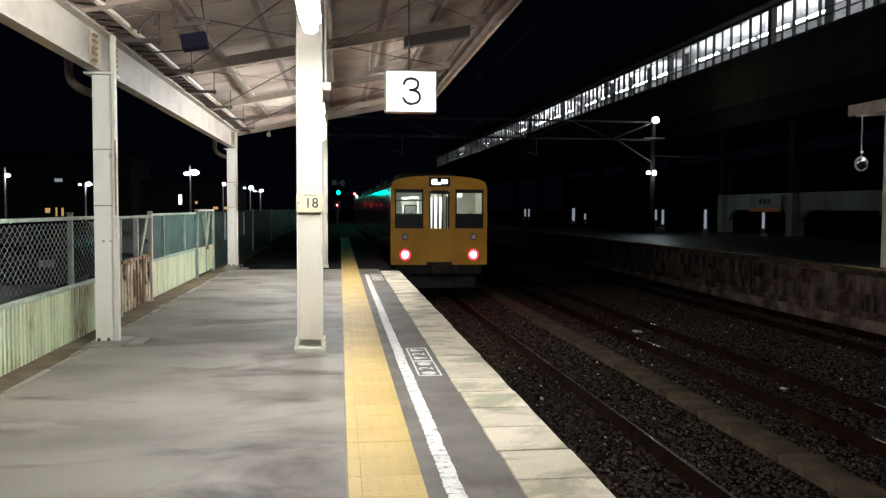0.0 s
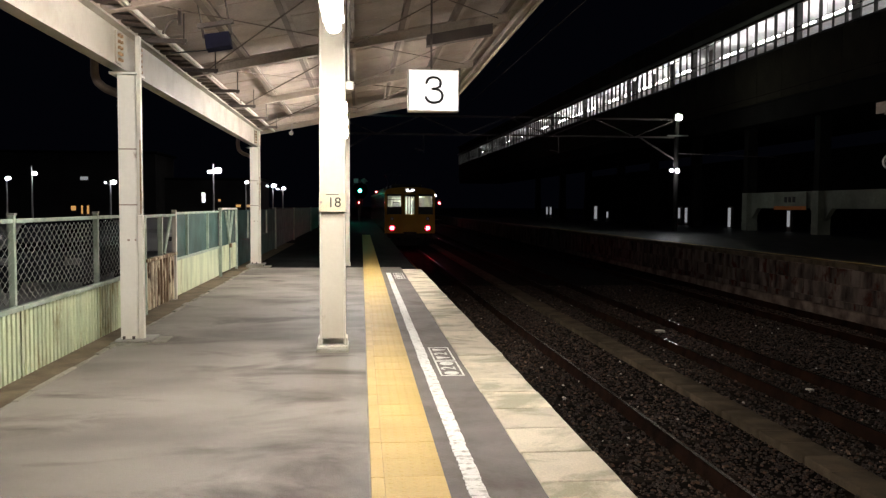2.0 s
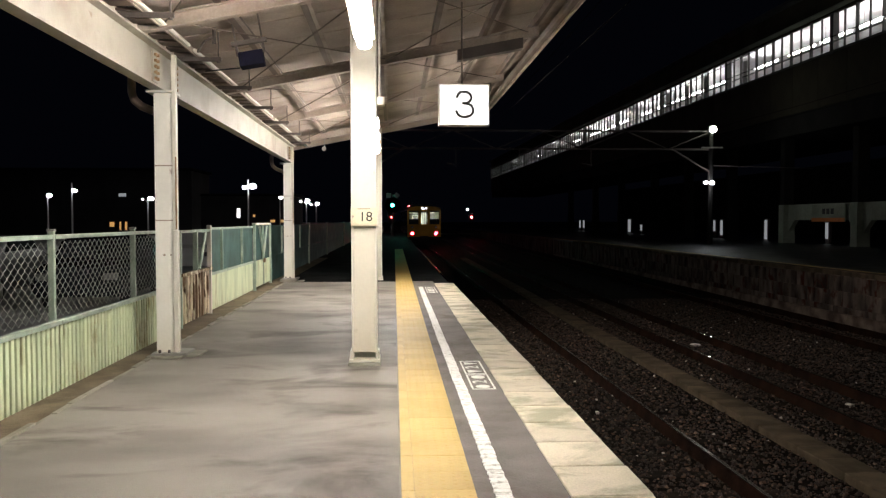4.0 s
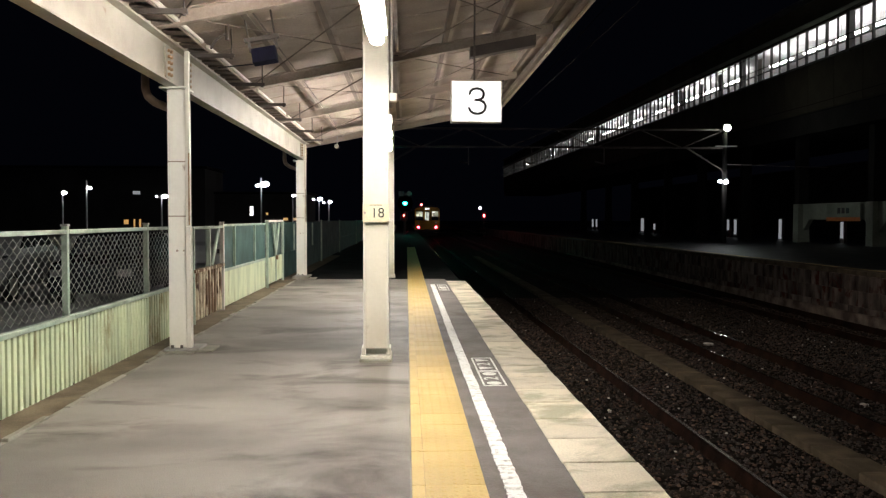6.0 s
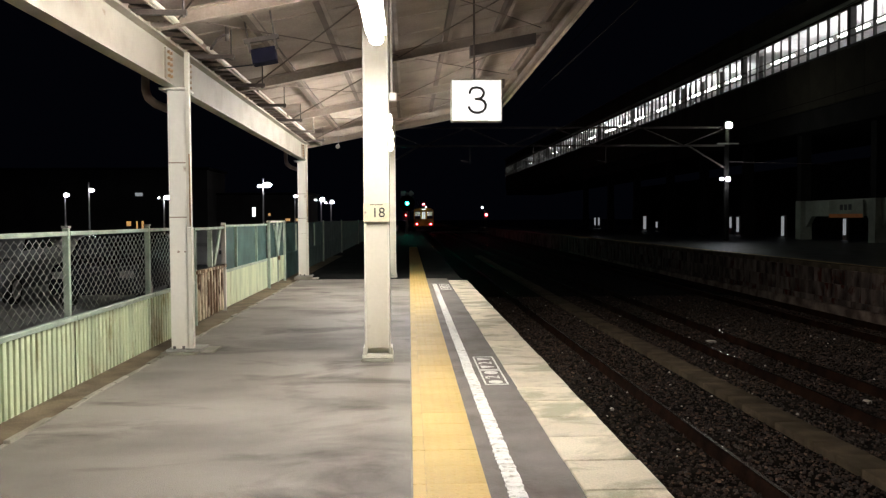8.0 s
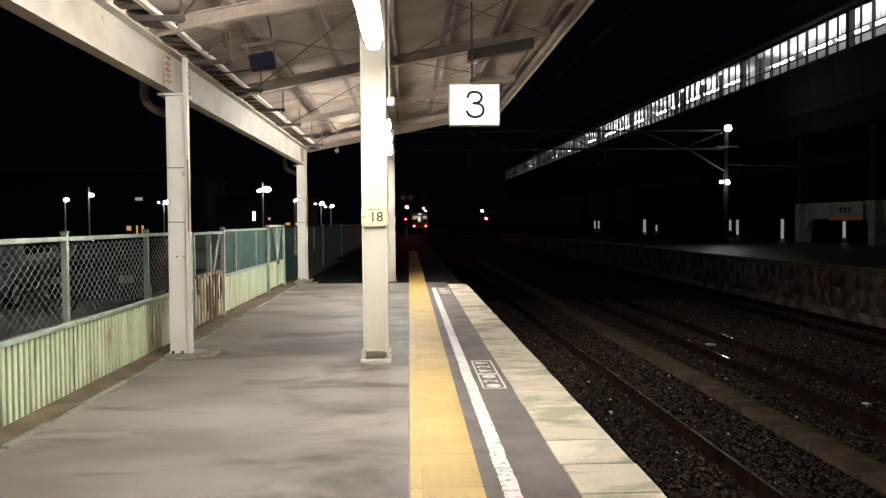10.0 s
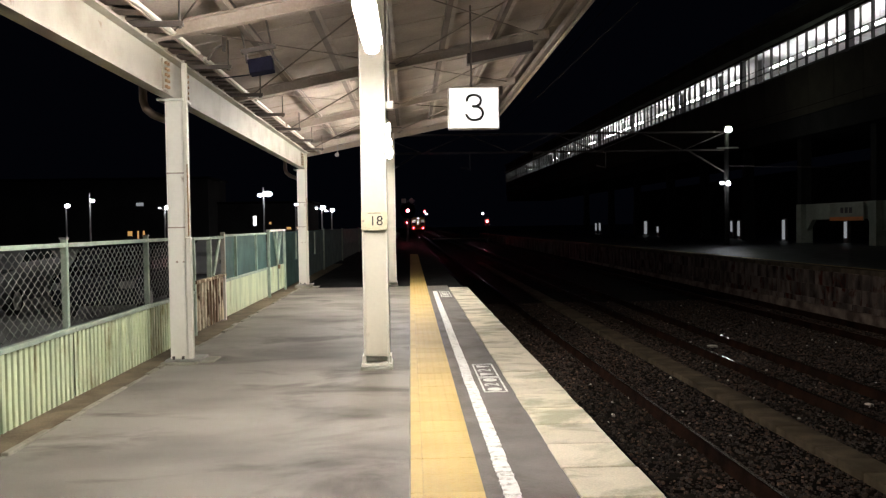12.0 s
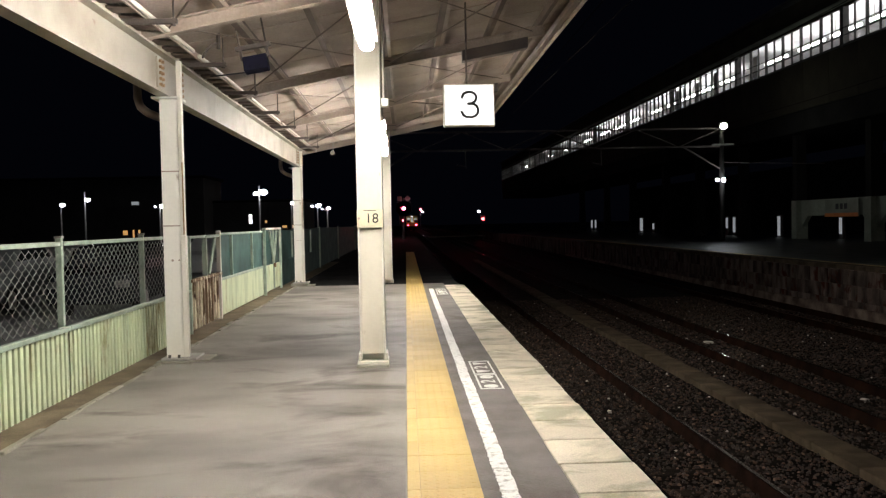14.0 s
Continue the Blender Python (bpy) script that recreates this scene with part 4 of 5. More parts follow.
# ---- the train ----
def train():
    ob = thing("train", (2.83, 23.6, RAIL_Z), "yellow two-car commuter train leaving with red tail lamps lit", "train")
    W, ZB, ZC, ZT = 1.385, 0.90, 3.22, 3.44

    def outline(w, inset=0.0):
        pts = [(-w, ZB), (-w, ZC - 0.12)]
        for k in range(1, 10):
            a = math.pi * k / 10
            pts.append((-w * math.cos(a), ZC - 0.12 + (ZT - ZC + 0.12) * math.sin(a) ** 0.6))
        return pts + [(w, ZC - 0.12), (w, ZB)]

    # end wall with real openings, put together from panels
    xs = (-1.25, -0.48, -0.27, 0.27, 0.48, 1.25)
    wz0, wz1, dz0 = 1.96, 3.05, 1.94
    wall = part("end_wall", B(-W, W, 0.0, 0.06, ZB, wz0 - 0.02), "train_yellow", ob, "flat yellow cab end")
    for a, b in ((-W, xs[0]), (xs[1], xs[2]), (xs[3], xs[4]), (xs[5], W)):
        part("window_pillar", B(a, b, 0.0, 0.06, wz0 - 0.02, wz1), "train_yellow", wall)
    bm = bmesh.new()
    prism(bm, [(-W, wz1)] + [(x, max(z, wz1 + 0.001)) for x, z in outline(W)[1:-1]] + [(W, wz1)], 0.0, 0.06)
    part("head_panel", bm, "train_yellow", wall)
    for a, b in ((xs[0], xs[1]), (xs[4], xs[5])):
        w = part("cab_window", B(a - 0.01, b + 0.01, 0.004, 0.03, wz0 - 0.02, wz0 + 0.40), "black", ob, "black panel under the cab window")
        bm = bmesh.new()
        for x in (a, b):
            box(bm, x - 0.02, x + 0.02, -0.012, 0.03, wz0 - 0.03, wz1 + 0.01)
        for z in (wz0 - 0.01, wz1 - 0.1):
            box(bm, a + 0.02, b - 0.02, -0.012, 0.03, z, z + (0.03 if z < 2.5 else 0.1))
        part("frame", bm, "black", w)
        part("pane", B(a + 0.02, b - 0.02, 0.012, 0.018, wz0 + 0.40, wz1 - 0.1), "clear", w)
        part("wiper", rod(bmesh.new(), (a + 0.1, -0.02, wz0 + 0.33), (a + 0.5, -0.02, wz0 + 0.44), 0.009, 6), "black", w)
    # gangway door
    door = part("end_door", B(-0.30, 0.30, -0.02, 0.0, 1.05, dz0), "train_yellow", ob, "narrow yellow door in the cab end")
    bm = bmesh.new()
    for x in (-0.36, 0.31):
        box(bm, x, x + 0.05, -0.03, 0.0, 1.0, 3.1)
    box(bm, -0.31, 0.31, -0.03, 0.0, 3.02, 3.1)
    part("door_frame", bm, "train_yellow", door)
    part("pane", B(-0.25, 0.25, 0.01, 0.016, dz0, 2.92), "clear", door)
    part("step", B(-0.35, 0.35, -0.06, 0.0, 0.93, 0.98), "train_under", door)
    bm = bmesh.new()
    box(bm, -0.29, -0.25, -0.01, 0.02, dz0, 3.0)
    box(bm, 0.25, 0.29, -0.01, 0.02, dz0, 3.0)
    box(bm, -0.25, 0.25, -0.01, 0.02, 2.92, 3.02)
    part("window_frame", bm, "black", door)
    sign = part("destination_box", B(-0.30, 0.30, -0.015, 0.0, 3.13, 3.39), "black", ob)
    for a, b, z0, z1 in ((-0.22, -0.07, 3.18, 3.34), (-0.06, 0.03, 3.18, 3.25), (0.06, 0.23, 3.21, 3.33)):
        part("bar", B(a, b, -0.019, -0.015, z0, z1), "dest", sign)
    # lamps
    for s in (-1, 1):
        h = part("headlight", rod(bmesh.new(), (s * 0.98, 0.0, 1.70), (s * 0.98, -0.05, 1.70), 0.10, 20), "dark_steel", ob, "unlit round headlamp in a dark ring")
        # White panel colour stands for sparkle reflected in the unlit lens.
        part("lens", rod(bmesh.new(), (s * 0.98, -0.05, 1.70), (s * 0.98, -0.056, 1.70), 0.07, 20), "hall_white", h)
        t = part("tail_lamp", rod(bmesh.new(), (s * 0.98, 0.0, 1.19), (s * 0.98, -0.045, 1.19), 0.175, 20), "train_under", ob, "round tail lamp glowing red")
        # Oversized dim red lens holds the halo around the bulb.
        part("lens", rod(bmesh.new(), (s * 0.98, -0.045, 1.19), (s * 0.98, -0.052, 1.19), 0.168, 20), "tail_red", t)
        part("bulb", rod(bmesh.new(), (s * 0.98, -0.052, 1.19), (s * 0.98, -0.054, 1.19), 0.1, 20), "tail_bulb", t)
    for x in (-1.15, -0.62, 0.62, 1.15):
        part("handrail", rod(bmesh.new(), (x, -0.04, 1.32), (x, -0.04, 1.56), 0.012, 6), "train_yellow", ob)
    # underframe and coupler
    bm = bmesh.new()
    box(bm, -1.25, 1.25, 0.15, 1.4, 0.62, 0.9)
    part("underframe", bm, "train_under", ob)
    bm = bmesh.new()
    box(bm, -0.16, 0.16, -0.32, 0.3, 0.62, 0.92, bevel=0.03)
    box(bm, -0.24, 0.24, -0.38, -0.2, 0.68, 0.86, bevel=0.02)
    part("coupler", bm, "train_under", ob)
    bm = bmesh.new()
    rod(bm, (-0.30, -0.05, 0.88), (-0.34, -0.1, 0.62), 0.03, 6)
    rod(bm, (0.30, -0.05, 0.88), (0.34, -0.1, 0.62), 0.03, 6)
    box(bm, -0.36, 0.36, -0.1, 0.0, 0.84, 0.98)
    part("coupler_guard", bm, "train_under", ob)
    for x in (-1.05, -0.75, -0.52, 0.52, 0.75, 1.05):
        part("air_hose", rod(bmesh.new(), (x, -0.05, 0.9), (x * 0.98, -0.09, 0.62), 0.026, 8), "train_under", ob)
    part("pilot", B(-1.1, 1.1, 0.2, 0.26, 0.22, 0.55), "train_under", ob)
    for i in range(2):
        y0 = 0.06 + 20.3 * i
        y1 = y0 + 19.6
        car = part("car_body", prism(bmesh.new(), [(-W, ZB), (-W, ZC - 0.12), (-W + 0.06, ZC - 0.12), (-W + 0.06, ZB)], y0, y1), "train_side", ob, "yellow car side with unlit shade put into its colour")
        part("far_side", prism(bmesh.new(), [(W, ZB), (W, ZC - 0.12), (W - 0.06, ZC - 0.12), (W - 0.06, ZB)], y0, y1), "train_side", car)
        arch = outline(W)[1:-1]
        part("roof", prism(bmesh.new(), arch + [(x * 0.96, z - 0.06) for x, z in arch[::-1]], y0, y1), "train_roof", car, "grey arched roof")
        part("floor", B(-W + 0.06, W - 0.06, y0, y1, ZB, ZB + 0.18), "train_under", car)
        part("far_end", B(-W + 0.06, W - 0.06, y1 - 0.08, y1, ZB + 0.18, ZC - 0.12), "cabin_wall", car)
        for j in range(3):
            yy = y0 + 3.0 + 6.2 * j
            part("cooling_unit", B(-0.9, 0.9, yy, yy + 2.4, ZT - 0.02, ZT + 0.2, bevel=0.06), "train_under", car)
        for j in range(4):
            yy = y0 + 1.6 + 4.7 * j
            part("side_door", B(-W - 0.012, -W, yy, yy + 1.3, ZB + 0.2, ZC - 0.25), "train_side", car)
            part("door_pane", B(-W - 0.018, -W - 0.012, yy + 0.15, yy + 1.15, 2.0, 2.85), "dark_glass", car)
            part("side_window", B(-W - 0.01, -W, yy + 1.7, yy + 4.1, 2.0, 2.85), "dark_glass", car)
        for yy in (y0 + 3.2, y0 + 16.2):
            bm = bmesh.new()
            box(bm, -0.95, 0.95, yy - 1.4, yy + 1.4, 0.42, 0.62)
            part("bogie_frame", bm, "train_under", car)
            for e in (-1.05, 1.05):
                for s in (-0.55, 0.55):
                    part("wheel", rod(bmesh.new(), (s - 0.06, yy + e, 0.43), (s + 0.06, yy + e, 0.43), 0.43, 20), "rail_rust", car)
        for sx in (-1, 1):
            part("lining", B(sx * (W - 0.085), sx * (W - 0.062), y0 + 0.08, y1 - 0.09, ZB + 0.18, ZC - 0.17), "cabin_wall", car, "cream inner lining")
        part("ceiling_panel", B(-W + 0.07, W - 0.07, y0 + 0.05, y1 - 0.1, ZC - 0.2, ZC - 0.17), "cabin_wall", car)
        for s in (-0.55, 0.55):
            part("ceiling_light", B(s - 0.07, s + 0.07, y0 + 1.6, y1 - 1.0, ZC - 0.235, ZC - 0.205), "train_light", car, "lit ceiling tube row")
        if i == 0:
            cab = part("cab_partition", B(-W + 0.07, -0.95, y0 + 1.5, y0 + 1.55, 1.08, ZC - 0.2), "cabin_wall", car, "cream cab partition with windows")
            part("partition_post", B(-0.42, -0.30, y0 + 1.5, y0 + 1.55, 1.08, ZC - 0.2), "cabin_wall", cab)
            part("partition_post", B(0.30, 0.42, y0 + 1.5, y0 + 1.55, 1.08, ZC - 0.2), "cabin_wall", cab)
            part("partition_post", B(0.9, W - 0.07, y0 + 1.5, y0 + 1.55, 1.08, ZC - 0.2), "cabin_wall", cab)
            part("blind", B(0.42, 0.9, y0 + 1.5, y0 + 1.55, 1.95, 2.85), "hall_white", cab, "drawn pale blind")
            part("low_panel", B(-0.95, -0.42, y0 + 1.5, y0 + 1.55, 1.08, 2.25), "cabin_wall", cab)
            part("head_panel", B(-0.95, 0.3, y0 + 1.5, y0 + 1.55, 2.85, ZC - 0.2), "cabin_wall", cab)
            for k, (fx, fz0, fz1) in enumerate(((-0.06, 1.08, 3.0), (0.1, 1.08, 3.0), (0.24, 1.08, 3.0))):
                part("door_post", B(fx - 0.028, fx + 0.028, y0 + 0.9 + 0.1 * k, y0 + 0.93 + 0.1 * k, fz0, fz1), "dark_steel", cab)
            part("notice_frame", B(-0.88, -0.5, y0 + 1.46, y0 + 1.49, 2.3, 2.62), "dark_steel", cab)
            part("notice", B(-0.85, -0.53, y0 + 1.45, y0 + 1.46, 2.34, 2.58), "hall_white", cab)
            part("blind_edge", B(0.40, 0.43, y0 + 1.46, y0 + 1.5, 1.9, 2.9), "dark_steel", cab)
            part("window_bar", B(-1.3, -0.3, y0 + 1.46, y0 + 1.5, 2.72, 2.76), "dark_steel", cab)
            part("driver_desk", B(-1.2, -0.4, y0 + 0.12, y0 + 0.6, 1.08, 2.05, bevel=0.03), "dark", car)
            part("cab_light", B(-0.2, 0.2, y0 + 0.6, y0 + 0.8, ZC - 0.235, ZC - 0.205), "train_light", car)
            for s in (-1.1, 1.1):
                part("bench_seat", B(s - 0.2, s + 0.2, y0 + 2, y1 - 2, 1.3, 1.55, bevel=0.04), "seat", car)
            for k in range(4):
                for s in (-0.85, 0.85):
                    part("grab_pole", rod(bmesh.new(), (s, y0 + 3 + 4 * k, 1.08), (s, y0 + 3 + 4 * k, ZC - 0.2), 0.016, 6), "chrome", car)
    part("gangway", B(-0.6, 0.6, 19.66, 20.36, 1.0, 3.05), "dark", ob)
    bm = bmesh.new()
    for s in (-0.5, 0.5):
        rod(bm, (s, 22.0, ZT + 0.05), (s * 0.6, 23.2, ZT + 0.75), 0.025, 6)
        rod(bm, (s * 0.6, 23.2, ZT + 0.75), (s * 1.1, 22.0, ZT + 1.35), 0.02, 6)
    rod(bm, (-0.7, 22.0, ZT + 1.35), (0.7, 22.0, ZT + 1.35), 0.02, 6)
    part("pantograph", bm, "train_under", ob)
    return ob


# ---- signals ----
def colour_signal(x, y, z):
    """A searchlight signal: a disc with a green and a red lens turns behind one round opening."""
    ob = thing("railway_signal", (x, y, -0.05), "railway signal on a dark mast, its lamp lit", "signal")
    h = z + 0.05
    part("mast", rod(bmesh.new(), (0, 0.3, 0), (0, 0.3, h + 0.9), 0.07, 10), "dark_steel", ob)
    bm = B(-0.42, 0.42, 0.22, 0.26, h - 0.62, h + 0.42)
    part("backing", bm, "black", ob)
    bm = bmesh.new()
    rod_n = 24
    ring = []
    for r in (0.17, 0.66):
        ring.append([bm.verts.new((r * math.cos(6.2832 * i / rod_n), 0.0, h + r * math.sin(6.2832 * i / rod_n))) for i in range(rod_n)])
    for i in range(rod_n):
        bm.faces.new((ring[0][i], ring[0][(i + 1) % rod_n], ring[1][(i + 1) % rod_n], ring[1][i]))
    bmesh.ops.solidify(bm, geom=bm.faces[:], thickness=0.02)
    part("target", bm, "black", ob, "round black target with one opening")
    bm = bmesh.new()
    n = 16
    a = [bm.verts.new((0.18 * math.cos(math.pi * i / n), -0.02, h + 0.18 * math.sin(math.pi * i / n))) for i in range(n + 1)]
    b = [bm.verts.new((0.18 * math.cos(math.pi * i / n), -0.30, h + 0.18 * math.sin(math.pi * i / n))) for i in range(n + 1)]
    for i in range(n):
        bm.faces.new((a[i], a[i + 1], b[i + 1], b[i]))
    part("visor", bm, "black", ob)
    disc = new("lens_disc")
    disc.parent = ob
    disc.location = (0, 0.12, h - 0.2)
    # Wide dim lenses hold the coloured halo around each bulb.
    part("green_lens", rod(bmesh.new(), (0, 0.0, 0.2), (0, -0.03, 0.2), 0.16, 20), "green_lens", disc, "glowing green lens")
    part("green_bulb", ball(bmesh.new(), (0, -0.04, 0.2), 0.085, 1, 0.3, 1), "green_bulb", disc)
    part("red_lens", rod(bmesh.new(), (0, 0.0, -0.2), (0, -0.03, -0.2), 0.16, 20), "red_lens", disc, "glowing red lens")
    part("red_bulb", ball(bmesh.new(), (0, -0.04, -0.2), 0.085, 1, 0.3, 1), "red_bulb", disc)
    part("plate", rod(bmesh.new(), (0, 0.0, 0), (0, 0.015, 0), 0.38, 24), "black", disc)
    part("shroud", B(-0.4, 0.4, 0.02, 0.22, h - 0.64, h - 0.6), "black", ob)
    for dx, rot in ((-0.33, 0), (0.34, 45)):
        bm = B(-0.21, 0.21, 0.22, 0.25, -0.21, 0.21)
        bmesh.ops.rotate(bm, verts=bm.verts, cent=(0, 0, 0), matrix=Matrix.Rotation(radians(rot), 3, "Y"))
        bmesh.ops.scale(bm, verts=bm.verts, vec=(0.9, 1, 0.9))
        bmesh.ops.translate(bm, verts=bm.verts, vec=(dx, 0, h + 0.82))
        part("marker_board", bm, "galv", ob, "pale square marker board")
    part("board_arm", B(-0.6, 0.6, 0.26, 0.3, h + 0.5, h + 0.56), "dark_steel", ob)
    return disc


def fixed_signal(x, y, z, base, twin, label, size=1.0):
    ob = thing("railway_signal", (x, y, base), label, "signal")
    h = z - base
    part("mast", rod(bmesh.new(), (0, 0.2, 0), (0, 0.2, h + 0.3), 0.06, 8), "dark_steel", ob)
    part("target", B(-0.3, 0.3, 0.0, 0.12, h - 0.45, h + 0.45, bevel=0.03), "black", ob)
    part("red_lens", rod(bmesh.new(), (0, 0.0, h), (0, -0.04, h), 0.13 * size, 16), "red_lens_small", ob, "glowing red lens")
    if twin:
        part("arm", B(-0.3, 0.9, 0.1, 0.16, h - 0.85, h - 0.8), "dark_steel", ob)
        part("marker_lamp", ball(bmesh.new(), (twin[0], 0, h + twin[1]), 0.12 * size), "street_dim", ob, "small white marker lamp")
    return ob


# ---- overhead line ----
def portal(y, x0, x1, z0, z1, base0, base1):
    ob = thing("catenary_gantry", (x0, y, base0), "grey lattice gantry carrying the overhead wires across the tracks", "gantry", "gantries over the tracks")
    L = x1 - x0
    for x, b in ((0, 0), (L, base1 - base0)):
        part("mast", rod(bmesh.new(), (x, 0, b), (x, 0, z1 - base0 + 0.4), 0.14, 10), "girder", ob)
    for z in (z0, z1):
        part("chord", B(0, L, -0.05, 0.05, z - base0 - 0.05, z - base0 + 0.05), "dark_steel", ob)
    n = int(L / 2.4)
    for i in range(n):
        a, b = L * i / n, L * (i + 1) / n
        za, zb = (z0, z1) if i % 2 else (z1, z0)
        part("diagonal", rod(bmesh.new(), (a, 0, za - base0), (b, 0, zb - base0), 0.035, 6), "dark_steel", ob)
    part("knee_brace", rod(bmesh.new(), (L - 2.2, 0, z0 - base0), (L, 0, z0 - base0 - 1.3), 0.05, 6), "dark_steel", ob)
    part("knee_brace", rod(bmesh.new(), (2.2, 0, z0 - base0), (0, 0, z0 - base0 - 1.3), 0.05, 6), "dark_steel", ob)
    part("guy_wire", rod(bmesh.new(), (L, 0, 4.4), (L + 5.6, -0.6, 4.2), 0.02, 6), "dark_steel", ob)
    for xc in (2.95, 6.47, 10.5):
        xx = xc + LEAN * y - x0
        part("drop_arm", rod(bmesh.new(), (xx + 0.8, 0, z0 - base0), (xx + 0.8, 0, z0 - base0 - 1.0), 0.03, 6), "dark_steel", ob)
        part("insulator", rod(bmesh.new(), (xx + 0.75, 0, z0 - base0 - 0.9), (xx + 0.3, 0, z0 - base0 - 0.8), 0.04, 8), "dark_steel", ob)
    return ob


def overhead_wires():
    for xc in (2.95, 6.47, 10.5):
        ob = thing("overhead_wire", (0, 0, 0), "thin dark contact wire with its catenary above", "wire", "overhead wires", "structure")
        bm = bmesh.new()
        for y0 in (-4, 46, 96, 146):
            y1 = y0 + 50
            rod(bm, (xc + LEAN * y0, y0, 3.95 + rise(y0)), (xc + LEAN * y1, y1, 3.95 + rise(y1)), 0.006, 5)
        part("contact_wire", bm, "wire_dark", ob)
        bm = bmesh.new()
        for y0 in (-4, 46, 96, 146):
            for k in range(10):
                f = lambda u: 4.25 + 0.75 * (2 * u - 1) ** 2
                a, b = k / 10, (k + 1) / 10
                rod(bm, (xc + LEAN * (y0 + 50 * a), y0 + 50 * a, f(a) + rise(y0)), (xc + LEAN * (y0 + 50 * b), y0 + 50 * b, f(b) + rise(y0)), 0.006, 5)
        part("catenary_wire", bm, "wire_dark", ob)


def flood_mast():
    """The lamps on the gantry's far mast."""
    x, y = 17.78, 45.8
    ob = thing("flood_light", (x, y, 6.3), "bright greenish white flood lamp on the gantry mast", "flood light")
    part("housing", B(-0.2, 0.2, -0.12, 0.15, -0.05, 0.3, bevel=0.03), "galv", ob)
    part("lamp", ball(bmesh.new(), (0, -0.16, 0.08), 0.17, 1.15, 1, 1), "flood", ob, "glowing lamp")
    part("platform_bar", B(-0.6, 0.6, -0.06, 0.06, -0.95, -0.88), "galv", ob)
    ob = thing("mast_lamp", (x - 0.05, y - 0.2, 3.28), "small white lamp clamped to the mast", "lamp")
    part("arm", rod(bmesh.new(), (0, 0.42, 0.0), (-0.05, 0, 0.1), 0.03, 6), "galv", ob)
    part("lamp", ball(bmesh.new(), (-0.02, -0.06, 0.12), 0.12), "street_dim", ob)
    part("second_lamp", ball(bmesh.new(), (-0.36, -0.02, 0.14), 0.08, 1.4), "street_dim", ob)


# ---- opposite platform and the viaduct ----
def opposite_platform():
    ob = thing("platform_opposite", (0, 0, 0), "unlit island platform across the tracks with a stained concrete face", "platform", kind="structure")
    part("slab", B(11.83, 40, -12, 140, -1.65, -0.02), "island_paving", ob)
    part("footing", B(11.56, 11.678, -12, 60, -1.5, -1.1, bevel=0.02), "kerb_dim", ob, "pale ledge along the foot of the wall")
    part("edge_line", B(12.0, 12.23, -12, 70, -0.1, -0.012), "tactile", ob, "yellow line along the edge")
    part("face_wall", B(11.70, 11.83, -12, 140, -1.65, -0.12), "concrete", ob)
    rnd = random.Random(4)
    # Dark lid concrete keeps the barely lit edge blocks dim.
    me = mesh_of("coping_block", B(-0.17, 0.2, -0.495, 0.495, -0.12, 0.0, bevel=0.015), "trough")
    pieces("coping_block", me, ob, [(11.78, 1.0 * i + 4, rnd.uniform(-0.01, 0.005)) for i in range(50)])
    me2 = mesh_of("face_block", B(-0.02, 0.0, -0.494, 0.494, -0.194, 0.194), "concrete")
    pl = []
    for r in range(3):
        for i in range(34):
            pl.append((11.70 + rnd.uniform(-0.004, 0.002), 8 + 1.0 * i + 0.5 * (r % 2), -0.34 - 0.4 * r))
    pieces("face_block", me2, ob, pl)


def opposite_canopy():
    ob = thing("canopy_opposite", (11.9, -12, 0), "cream steel canopy over the island platform", "canopy", kind="structure")
    bm = prism(bmesh.new(), [(-0.1, 3.62), (4.5, 3.95), (4.5, 4.05), (-0.1, 3.72)], 0, 30.2)
    part("roof", bm, "roof", ob)
    for y in (4, 12, 20, 26, 30):
        part("rafter", prism(bmesh.new(), [(0.0, 3.48), (4.4, 3.8), (4.4, 3.95), (0.0, 3.62)], y, y + 0.12), "roof", ob)
    part("fascia", B(-0.16, -0.1, 0, 30.2, 3.5, 3.75), "rafter", ob)
    for y in (29.7, 18.9, 8.1):
        part("post", B(0.55, 0.75, y, y + 0.2, 0, 3.6, bevel=0.01), "white_steel", ob)
    for y in (16.6, 12.2):
        light = thing("strip_light", (13.4, y, 3.2), "lit tube fitting under the island canopy", "strip light", "tube lights under the island canopy")
        part("tube", rod(bmesh.new(), (0, -0.6, 0), (0, 0.6, 0), 0.018, 10), "tube", light)
        part("housing", B(-0.06, 0.06, -0.63, 0.63, 0.03, 0.09), "white_steel", light)
        part("hanger", rod(bmesh.new(), (0, 0, 0.09), (0, 0, 0.62), 0.01, 6), "galv", light)
    clock = thing("round_mirror", (11.98, 18.0, 2.2), "round grey convex mirror with a small lamp above", "mirror")
    part("rim", rod(bmesh.new(), (0, 0.03, 0.2), (0, 0.0, 0.2), 0.17, 24), "galv", clock)
    part("mirror", ball(bmesh.new(), (0, -0.01, 0.2), 0.14, 1, 0.15, 1, 24), "chrome", clock, smooth=True)
    part("stem", rod(bmesh.new(), (0, 0.02, 0.36), (0, 0.02, 1.42), 0.015, 6), "galv", clock)
    part("lamp", ball(bmesh.new(), (0, 0, 0.47), 0.035), "dim_glow", clock)


